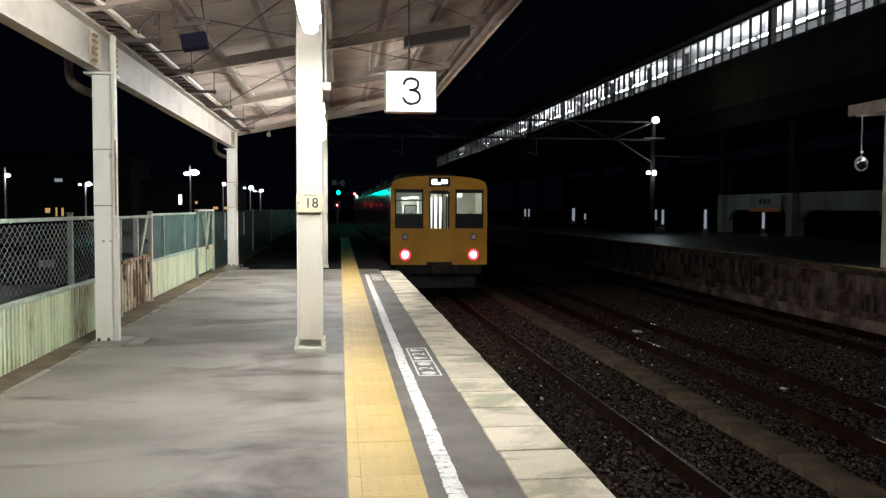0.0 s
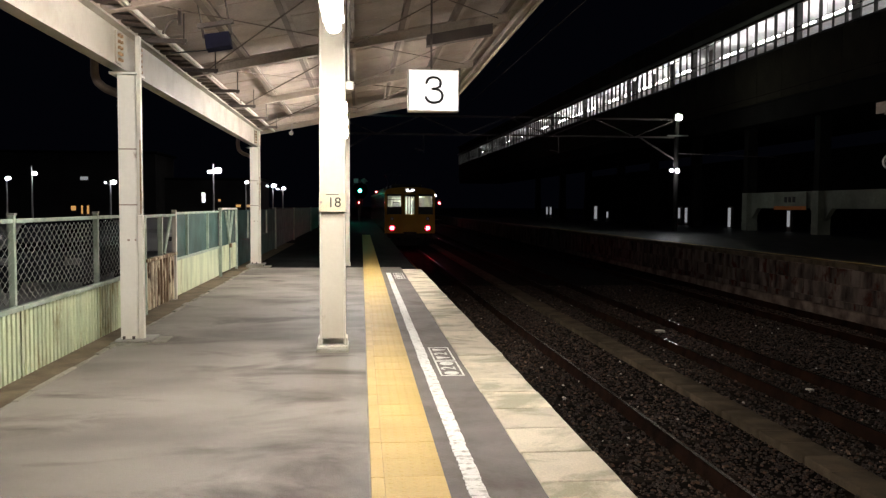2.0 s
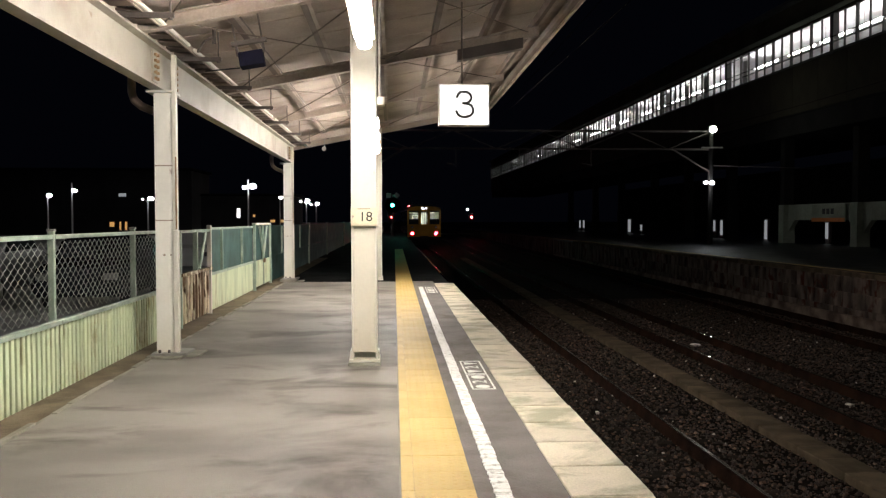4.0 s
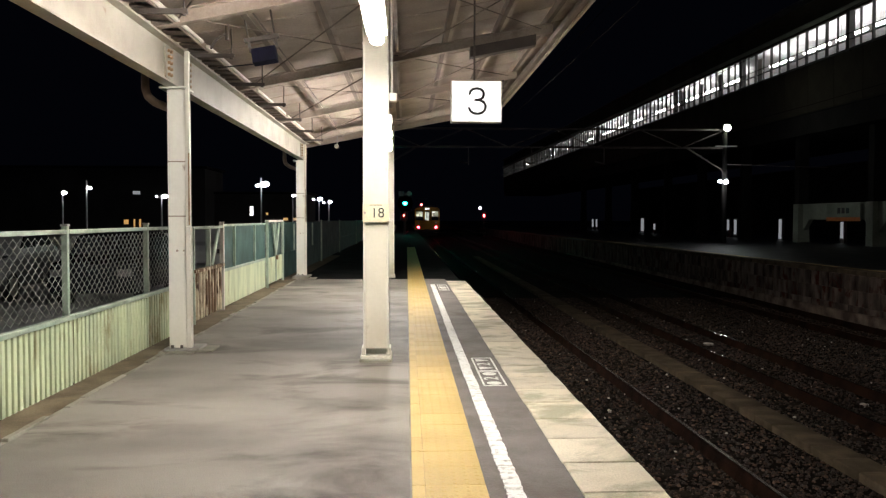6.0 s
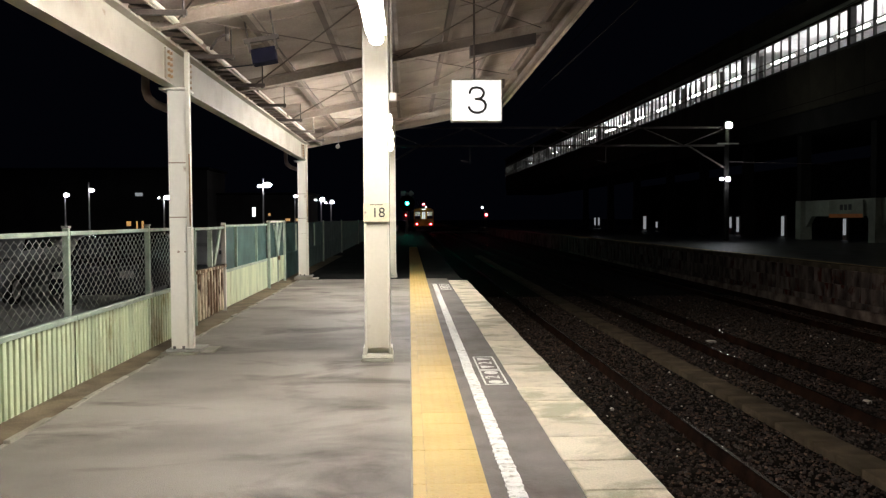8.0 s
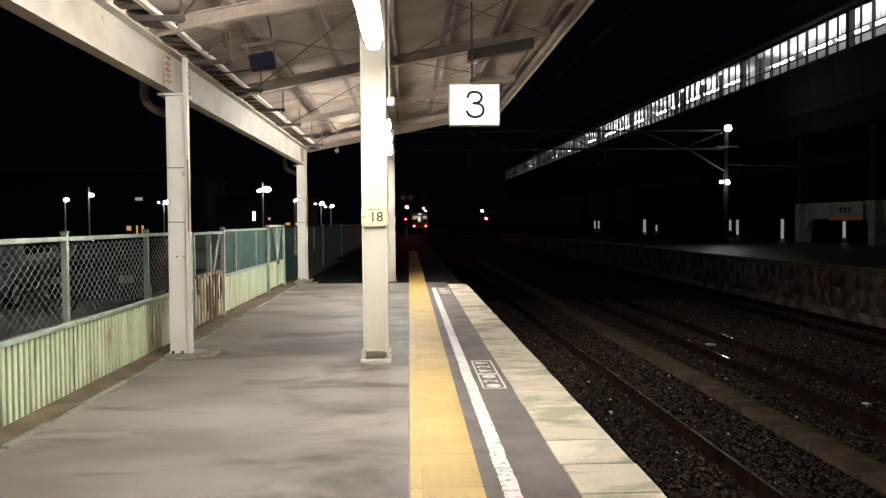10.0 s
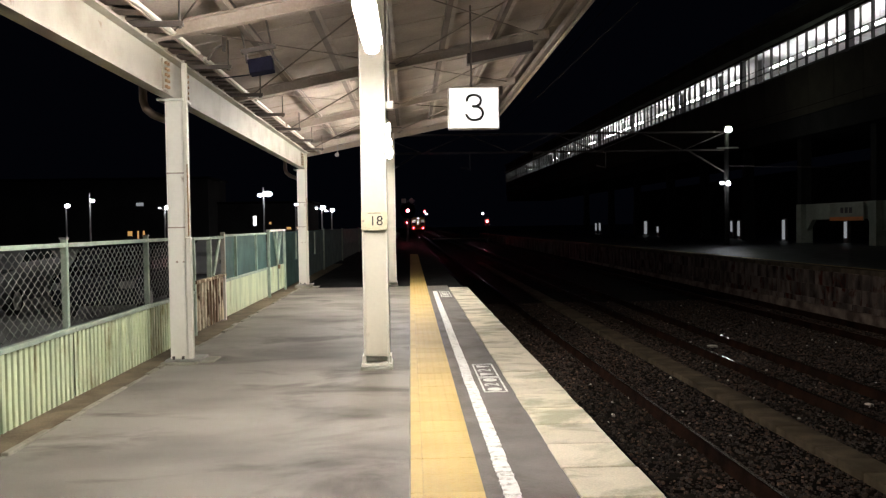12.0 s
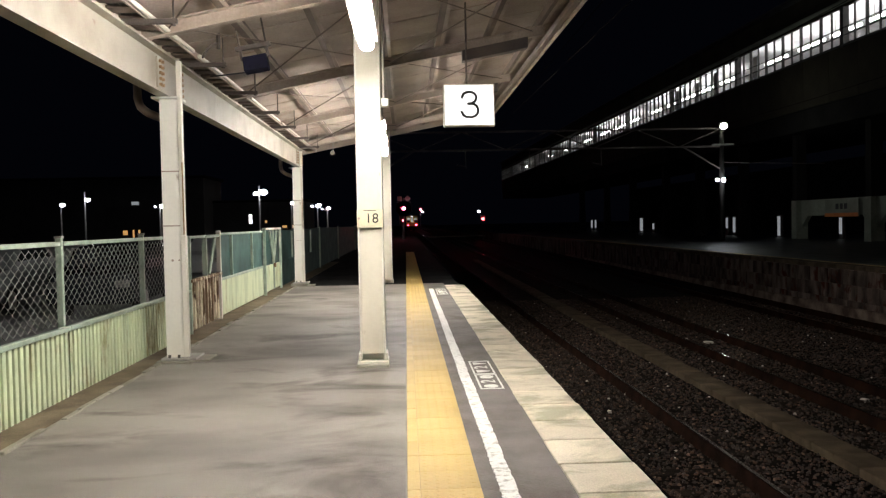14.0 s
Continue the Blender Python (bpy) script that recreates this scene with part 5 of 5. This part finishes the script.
def viaduct():
    ob = thing("viaduct", (22.9, 0, 0), "long elevated station hall with a lit window band over beige panels", "elevated hall", kind="structure")
    ob.rotation_euler = (0, 0, 0.018)
    Y0, Y1 = 15.5, 169.7
    bays = [15.5 + 12.85 * i for i in range(13)]
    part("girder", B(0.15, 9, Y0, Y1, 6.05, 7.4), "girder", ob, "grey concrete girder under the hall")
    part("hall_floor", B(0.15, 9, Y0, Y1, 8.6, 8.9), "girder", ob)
    part("back_wall", B(8.8, 9.0, Y0, Y1, 8.9, 13.0), "hall_white", ob)
    part("hall_ceiling", B(0.1, 9.0, Y0, Y1, 13.0, 13.2), "hall_white", ob)
    part("eave", B(-0.5, 9.4, Y0, Y1, 13.2, 13.35), "mullion", ob)
    part("window_hood", B(-0.4, 0.0, Y0, Y1, 11.86, 11.94), "pale_wall", ob, "narrow grey hood over the window band")
    part("head_wall", B(0.0, 0.2, Y0, Y1, 11.75, 13.2), "wall_beige", ob)
    part("end_wall", B(0.2, 8.8, Y1 - 0.2, Y1, 8.9, 13.0), "hall_white", ob)
    part("end_wall", B(0.2, 8.8, Y0, Y0 + 0.2, 8.9, 13.0), "hall_white", ob)
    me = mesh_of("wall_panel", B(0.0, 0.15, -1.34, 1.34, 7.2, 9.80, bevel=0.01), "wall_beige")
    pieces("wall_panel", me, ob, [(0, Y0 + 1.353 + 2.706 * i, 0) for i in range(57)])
    part("sill", B(-0.08, 0.2, Y0, Y1, 9.80, 9.88), "mullion", ob)
    me = mesh_of("pier", B(-0.06, 0.25, -0.16, 0.16, 9.74, 11.75), "mullion")
    pieces("pier", me, ob, [(0, y, 0) for y in bays])
    me = mesh_of("mullion", B(-0.02, 0.08, -0.022, 0.022, 9.88, 11.75), "mullion")
    me3 = mesh_of("mullion", B(-0.04, 0.1, -0.05, 0.05, 9.88, 11.75), "mullion")
    me2 = mesh_of("transom", B(-0.015, 0.07, -0.48, 0.48, 10.30, 10.35), "mullion")
    rnd = random.Random(11)
    me4 = mesh_of("blind", B(0.5, 0.52, -0.32, 0.32, 9.0, 11.7), "hall_white")
    for b in bays[:-1]:
        n = 12
        w = 12.85 / n
        pieces("mullion", me, ob, [(0, b + w * k, 0) for k in range(1, n, 2)])
        pieces("mullion", me3, ob, [(0, b + w * k, 0) for k in range(2, n, 2)])
        pieces("transom", me2, ob, [(0, b + w * (k + 0.5), 0) for k in range(n)])
        pieces("blind", me4, ob, [(rnd.uniform(0, 0.6), b + w * (k + 0.5) + rnd.uniform(-0.4, 0.4), 0) for k in range(n) if rnd.random() < 0.12])
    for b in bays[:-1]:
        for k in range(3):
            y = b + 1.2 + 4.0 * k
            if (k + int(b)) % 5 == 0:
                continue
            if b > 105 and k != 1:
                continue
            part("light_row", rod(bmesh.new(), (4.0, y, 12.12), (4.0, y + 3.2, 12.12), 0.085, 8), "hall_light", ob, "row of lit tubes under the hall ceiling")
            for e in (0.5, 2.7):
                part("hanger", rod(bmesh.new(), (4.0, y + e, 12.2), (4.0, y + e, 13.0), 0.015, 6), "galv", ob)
    # lower front with columns and openings
    # Beam stops where the light fades; the dark bays beyond go without.
    part("lower_beam", B(1.2, 1.5, 26.0, 48.5, 1.32, 2.22), "pale_wall", ob, "pale green beam over the openings")
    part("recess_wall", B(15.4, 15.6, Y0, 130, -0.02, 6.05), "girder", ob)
    # Far feet and all shafts take near-black concrete in place of shade.
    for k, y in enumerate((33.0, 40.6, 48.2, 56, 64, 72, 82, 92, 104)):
        part("column", B(0.9, 1.6, y - 0.3, y + 0.3, -0.02, 2.22), "pale_wall" if y < 50 else "girder", ob, "column foot under the hall, coloured pale near and shade-dark beyond")
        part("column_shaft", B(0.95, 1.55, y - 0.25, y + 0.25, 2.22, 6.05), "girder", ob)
        for s in (-1, 1) if y < 48 else ((-1,) if y < 50 else ()):
            bm = bmesh.new()
            a = y + s * 0.3
            tri = [(a, 1.32), (a + s * 0.7, 1.32), (a, 0.7)]
            v0 = [bm.verts.new((1.22, p[0], p[1])) for p in tri]
            v1 = [bm.verts.new((1.48, p[0], p[1])) for p in tri]
            bm.faces.new(v0)
            bm.faces.new(v1[::-1])
            for i in range(3):
                bm.faces.new((v0[i], v0[(i + 1) % 3], v1[(i + 1) % 3], v1[i]))
            bmesh.ops.recalc_face_normals(bm, faces=bm.faces)
            part("haunch", bm, "pale_wall", ob)
    sign = thing("station_sign", (23.2, 43.3, 1.14), "white station name board with an orange band", "sign")
    sign.rotation_euler = (0, 0, 0.018)
    part("board", B(-0.05, 0.0, -1.65, 1.65, 0.1, 1.02), "pale_wall", sign)
    part("band", B(-0.056, -0.05, -1.65, 1.65, 0.1, 0.3), "orange", sign)
    for k in range(3):
        part("bar", B(-0.056, -0.05, -0.6 + 0.42 * k, -0.3 + 0.42 * k, 0.5, 0.8), "black", sign)
    part("bracket", B(0.0, 0.25, -0.1, 0.1, 0.2, 0.9), "dark_steel", sign)
    # Glowing slivers stand in for light falling on column sides.
    for y, w, z0, z1 in ((42.6, 0.2, 0.0, 1.3), (43.3, 0.22, 0.0, 1.3), (46.1, 0.3, 0.25, 1.2), (53.9, 0.4, 0.05, 1.35), (61.4, 0.45, 0.2, 1.33), (62.8, 0.4, 0.5, 1.33), (81.8, 0.6, 0.3, 0.9), (86.0, 1.0, 0.1, 1.45), (107.0, 0.9, 0.35, 1.35), (109.2, 0.9, 0.35, 1.35)):
        st = thing("light_sliver", (24.6, y, -0.02), "glowing sliver standing in for light on a column side", "poster case", "lit poster cases")
        part("case", B(0.02, 0.2, -w * 0.5 - 0.05, w * 0.5 + 0.05, 0, z1 + 0.1), "dark_steel", st)
        part("sliver_glow", B(0.0, 0.02, -w * 0.5, w * 0.5, z0 + 0.02, z1), "dim_glow", st)


# ---- car park ----
def street_lamp(x, y, h, heads, bright="street_dim", r=0.12):
    ob = thing("street_lamp", (x, y, -0.45), "tall car park lamp with glowing white heads" if len(heads) > 1 else "slim car park lamp with one glowing head", "street lamp", "car park lamps")
    part("pole", rod(bmesh.new(), (0, 0, 0), (0, 0, h), 0.07, 8, 0.045), "galv", ob)
    for dx, dz, s in heads:
        a = part("arm", rod(bmesh.new(), (0, 0, h - 0.3), (dx, 0, h + dz), 0.03, 6), "galv", ob)
        part("lamp", ball(bmesh.new(), (dx, -0.05, h + dz), r * s, 1.2, 1, 0.8), bright, a, "glowing lamp head")
    return ob


def car(x, y, rz, paint, label):
    ob = thing("car", (x, y, -0.45), label, "car", "parked cars")
    ob.rotation_euler = (0, 0, rz)
    side = [(-2.1, 0.28), (-2.12, 0.7), (-1.95, 0.88), (-1.15, 0.98), (-0.55, 1.42), (0.75, 1.46), (1.5, 1.02), (2.05, 0.92), (2.12, 0.5), (2.08, 0.28)]
    bm = bmesh.new()
    a = [bm.verts.new((px, -0.84 + 0.1 * (pz > 1.1), pz)) for px, pz in side]
    b = [bm.verts.new((px, 0.84 - 0.1 * (pz > 1.1), pz)) for px, pz in side]
    n = len(side)
    for i in range(n):
        bm.faces.new((a[i], a[(i + 1) % n], b[(i + 1) % n], b[i]))
    bm.faces.new(a[::-1])
    bm.faces.new(b)
    bmesh.ops.recalc_face_normals(bm, faces=bm.faces)
    bmesh.ops.bevel(bm, geom=bm.edges[:], offset=0.06, segments=2, affect="EDGES", profile=0.5)
    part("body", bm, paint, ob, smooth=False)
    for s in (-1, 1):
        bm = bmesh.new()
        yy = s * 0.80
        for quad in (((-0.95, 1.03), (-0.5, 1.36), (0.05, 1.38), (0.05, 1.03)), ((0.12, 1.03), (0.12, 1.38), (0.7, 1.38), (1.2, 1.05))):
            v = [bm.verts.new((px, yy + s * 0.012, pz)) for px, pz in quad]
            w = [bm.verts.new((px, yy - s * 0.05, pz)) for px, pz in quad]
            bm.faces.new(v)
            bm.faces.new(w[::-1])
            for i in range(4):
                bm.faces.new((v[i], v[(i + 1) % 4], w[(i + 1) % 4], w[i]))
        bmesh.ops.recalc_face_normals(bm, faces=bm.faces)
        part("side_window", bm, "dark_glass", ob)
        for px in (-1.3, 1.3):
            w = part("wheel", rod(bmesh.new(), (px, s * 0.66, 0.31), (px, s * 0.86, 0.31), 0.31, 20), "rubber", ob)
            part("rim", rod(bmesh.new(), (px, s * 0.86, 0.31), (px, s * 0.875, 0.31), 0.2, 16), "galv", w)
        part("headlight", B(-2.14, -2.05, s * 0.5, s * 0.78, 0.62, 0.76), "chrome", ob)
        part("rear_light", B(2.05, 2.14, s * 0.52, s * 0.78, 0.66, 0.84), "rail_rust", ob)
    return ob


def distant_building(x, y, w, d, h, lit):
    ob = thing("distant_building", (x, y, -0.45 if x < 0 else -1.6), "dark low building beyond the car park", "building", "buildings beyond the car park")
    part("wall", B(-w / 2, w / 2, 0, d, 0, h), "building", ob)
    part("roof", B(-w / 2 - 0.3, w / 2 + 0.3, -0.3, d + 0.3, h, h + 0.3), "girder", ob)
    for wx, wz, ww, wh, mt in lit:
        p = part("window", B(wx - ww / 2, wx + ww / 2, -0.03, 0.0, wz, wz + wh), mt, ob, "lit window")
        part("frame", B(wx - ww / 2 - 0.06, wx + ww / 2 + 0.06, -0.05, 0.0, wz - 0.1, wz - 0.02), "galv", p)
    return ob


def level_crossing():
    ob = thing("track_crossing", (0, 0, 0), "pale boarded crossing over the distant tracks", "crossing", kind="structure")
    y = 122
    for k in range(10):
        part("board", B(3.4 + 1.1 * k, 4.45 + 1.1 * k, y, y + 1.6, RAIL_Z + rise(y) - 0.1, RAIL_Z + rise(y) + 0.03), "wood_board", ob)


# ---- put it all together ----
ground()
platform()
canopy()
left_beam()
for xx, yy, up in ((-2.255, 8.33, 0.02), (-2.33, 18.35, 0.06), (-2.27, -2.45, 0.02)):
    outer_column(xx, yy, up)
inner_column(-0.28, 8.12, True)
inner_column(-0.385, 18.85, False)
inner_column(-0.2, -2.6, False)
for yy in (6.34, 5.0, 16.95, 14.9, 12.85, -4.4, -5.7):
    tube_light(yy)
number_sign()
cable_tray()
speaker_box()
cable_hook()
loudspeaker()
mesh_fence()
rusty_screen()
sheet_fence()
track(2.95, "railway track beside the platform with polished rail heads")
track(6.47, "middle railway track with rusty sides and shiny heads")
track(10.5, "railway track along the far island platform")
cable_trough()
the_train = train()
lens_disc = colour_signal(-0.10, 70, 2.62)
fixed_signal(-0.2, 71.5, 1.62, -0.05, None, "low shunting signal on the platform end glowing red", 0.42)
fixed_signal(4.15, 230, 5.3, -0.6, (0.6, -0.7), "distant railway signal showing red with a white lamp", 1.7)
fixed_signal(9.35, 100, 1.75, -1.0, (-0.5, 0.9), "low railway signal showing red beside a white lamp")
portal(46, -1.6, 17.78, 5.3, 6.3, 0.0, 0.0)
overhead_wires()
flood_mast()
opposite_platform()
opposite_canopy()
viaduct()
level_crossing()

# car park lamps: one added unseen for brightness, the rest seen over the fence
street_lamp(-17.0, 7.0, 5.0, [(0.3, 0.0, 0.9), (-0.3, 0.0, 0.9)], "street")
street_lamp(-21.8, 54, 3.4, [(0.12, 0.0, 1.15)])
street_lamp(-20.3, 54, 4.2, [(0.2, -0.5, 1.05)])
street_lamp(-15.6, 54, 3.3, [(0.22, -0.1, 1.25), (-0.3, -0.12, 0.45)])
street_lamp(-9.3, 54, 4.4, [(-0.22, -0.5, 1.0), (0.28, -0.42, 1.75)])
street_lamp(-10.4, 77, 3.9, [(0.1, 0.0, 1.1)])
street_lamp(-8.0, 77, 3.7, [(0.1, -0.1, 1.5), (-0.5, -0.15, 0.6)])
street_lamp(-7.1, 77, 3.45, [(0.1, -0.1, 1.2), (-0.5, -0.15, 0.6)])
for px, py, paint, lb in ((-6.3, 18.8, "car_dark", "dark parked car behind the fence"), (-9.2, 19.2, "car_silver", "silver parked car behind the fence"), (-6.6, 30, "car_white", "white parked car behind the fence"), (-12.2, 19.0, "car_dark", "black parked car close behind the fence")):
    car(px, py, 1.62 if paint != "car_white" else 1.5, paint, lb)
distant_building(-38, 105, 26, 10, 8, [(4.6, 4.8, 0.9, 0.4, "lit_window"), (3.3, 1.1, 0.55, 0.55, "amber"), (4.3, 0.7, 0.2, 1.0, "amber"), (5.0, 0.7, 0.25, 1.0, "amber")])
distant_building(-19, 110, 12, 10, 5, [(-1.2, 2.2, 0.4, 1.2, "dest"), (0.8, 2.3, 0.3, 0.3, "amber"), (3.2, 1.6, 0.6, 0.3, "amber"), (4.4, 1.6, 0.6, 0.3, "amber")])

# ---- floor pieces ----
rnd = random.Random(3)
tactile = thing("tactile_paving", (0, 0, 0), "yellow tactile paving strip along the platform edge", "tactile paving", kind="structure")
bm = B(-0.125, 0.125, -0.148, 0.148, -0.02, 0.006, bevel=0.003)
tile_mesh = mesh_of("tile", bm, "tactile")
dots = bmesh.new()
box(dots, -0.1495, 0.1495, -0.1494, 0.1494, -0.02, 0.006, bevel=0.003)
for i in range(5):
    for j in range(5):
        rod(dots, (-0.12 + 0.06 * i, -0.12 + 0.06 * j, 0.006), (-0.12 + 0.06 * i, -0.12 + 0.06 * j, 0.0076), 0.014, 6, 0.009)
dot_mesh = mesh_of("tile", dots, "tactile")
bar = bmesh.new()
box(bar, -0.032, 0.032, -0.1488, 0.1488, -0.02, 0.006, bevel=0.003)
box(bar, -0.012, 0.012, -0.1494, 0.1494, 0.004, 0.0085)
bar_mesh = mesh_of("line_tile", bar, "tactile")
part("joint", B(0.029, 0.0365, -12, 18.2, -0.01, 0.004), "kerb", tactile, "pale mortar joint beside the yellow tiles")
pieces("tile", dot_mesh, tactile, [(0.252, -3.0 + 0.3 * i, rnd.uniform(-0.001, 0.001)) for i in range(140)])
pieces("line_tile", bar_mesh, tactile, [(0.070, -3.0 + 0.3 * i, rnd.uniform(-0.001, 0.001)) for i in range(140)])

line = thing("white_line", (0, 0, 0), "worn white safety line of short painted tiles", "safety line", kind="structure")
bm = bmesh.new()
for i in range(10):
    u, v = rnd.uniform(-0.004, 0.004), rnd.uniform(-0.004, 0.004)
    box(bm, -0.042 + u, 0.042 + v, -0.147 + 0.0294 * i, -0.147 + 0.0294 * i + rnd.uniform(0.022, 0.0285), -0.01, rnd.uniform(0.006, 0.0095))
box(bm, -0.04, 0.04, -0.1485, 0.1485, -0.01, 0.0066)
me = mesh_of("line_tile", bm, "line")
pieces("line_tile", me, line, [(0.532 + rnd.uniform(-0.003, 0.003), -3.0 + 0.3 * i, 0.0) for i in range(66)])

coping = thing("platform_coping", (0, 0, 0), "pale concrete coping blocks along the platform edge", "coping", kind="structure")
me = mesh_of("coping_block", B(-0.2, 0.2, -0.2355, 0.2355, -0.13, 0.012, bevel=0.006), "coping")
pieces("coping_block", me, coping, [(1.05 + rnd.uniform(-0.006, 0.006), -2.66 + 0.486 * i, rnd.uniform(-0.001, 0.001)) for i in range(42)])


def floor_mark(x, y):
    ob = thing("floor_marking", (x, y, 0.003), "white framed boarding marks painted on the platform", "floor marking", "painted boarding marks", "structure")
    for y0, y1 in ((-0.65, -0.03), (0.0, 0.67)):
        bm = bmesh.new()
        for a, b, c, d in ((-0.095, 0.095, y0, y0 + 0.022), (-0.095, 0.095, y1 - 0.022, y1), (-0.095, -0.08, y0 + 0.022, y1 - 0.022), (0.08, 0.095, y0 + 0.022, y1 - 0.022)):
            box(bm, a, b, c, d, 0.001, 0.004)
        part("frame", bm, "marking", ob)
        yc = (y0 + y1) / 2
        turned = pose(0.0, yc, 0.002, 0, 0, 90)
        letters("number", "2", 0.17, ob, turned @ Matrix.Diagonal((1.5, 1, 1, 1)), "marking")
        for e in (-0.2, 0.2):
            bm = bmesh.new()
            if y0 < -0.1:
                bmesh.ops.create_cone(bm, cap_ends=True, segments=20, radius1=1, radius2=1, depth=0.003, matrix=Matrix.LocRotScale((0, yc + e, 0.0025), None, (0.058, 0.066, 1)))
            else:
                prism(bm, [(-0.06, -0.065), (0.06, 0.0), (-0.06, 0.065)], 0.001, 0.004)
                bm.transform(Matrix(((1, 0, 0, 0), (0, 0, 1, yc + e), (0, 1, 0, 0), (0, 0, 0, 1))))
                bmesh.ops.recalc_face_normals(bm, faces=bm.faces)
            part("symbol", bm, "marking", ob)
    return ob


def scrap_plate(x, y, w, d, rz):
    ob = thing("scrap_plate", (x, y, -1.352 + rise(y)), "small bent pale scrap of sheet metal lying on the ballast", "scrap", "scraps on the ballast")
    ob.rotation_euler = (0.05, 0.02, rz)
    part("sheet", prism(bmesh.new(), [(-w, 0.02), (-0.2 * w, 0.034), (w, 0.026), (w, 0.03), (-0.2 * w, 0.039), (-w, 0.024)], -d, d), "white_steel", ob)
    part("lip", B(-w, w, -d, -d + 0.01, -0.01, 0.026), "galv", ob)


scrap_plate(6.43, 17.4, 0.10, 0.05, 0.1)
scrap_plate(6.55, 11.56, 0.055, 0.04, 0.5)
scrap_plate(2.81, 11.32, 0.022, 0.02, 0.2)
floor_mark(0.71, 7.12)
floor_mark(0.71, 15.9)
ballast_stones()


# ---- what moves ----
def motions():
    walk(cam, PATH, [(0.0, 0.06, 5950, 7), (0.5, 0.06, 6400, 10), (1.5, 0.06, 6600, 12), (5.5, 0.06, 6500, 10), (14.0, 0.06, 6450, 10)])
    rows = []
    for k in range(29):
        t = 0.5 * k
        d = 23.6 + 10.9 * t + 0.115 * t * t
        rows.append((t, pose(2.99 + LEAN * d, d, RAIL_Z + rise(d), 0.33 if d > 40 else 0.0, 0, 0.4)))
    walk(the_train, rows)
    h = lens_disc.location.copy()
    turn = lambda a: pose(h.x, h.y, h.z, 0, a, 0)
    walk(lens_disc, [(0.0, turn(0)), (9.0, turn(0)), (9.1, turn(60)), (9.2, turn(120)), (9.3, turn(180)), (14.0, turn(180))])


motions()
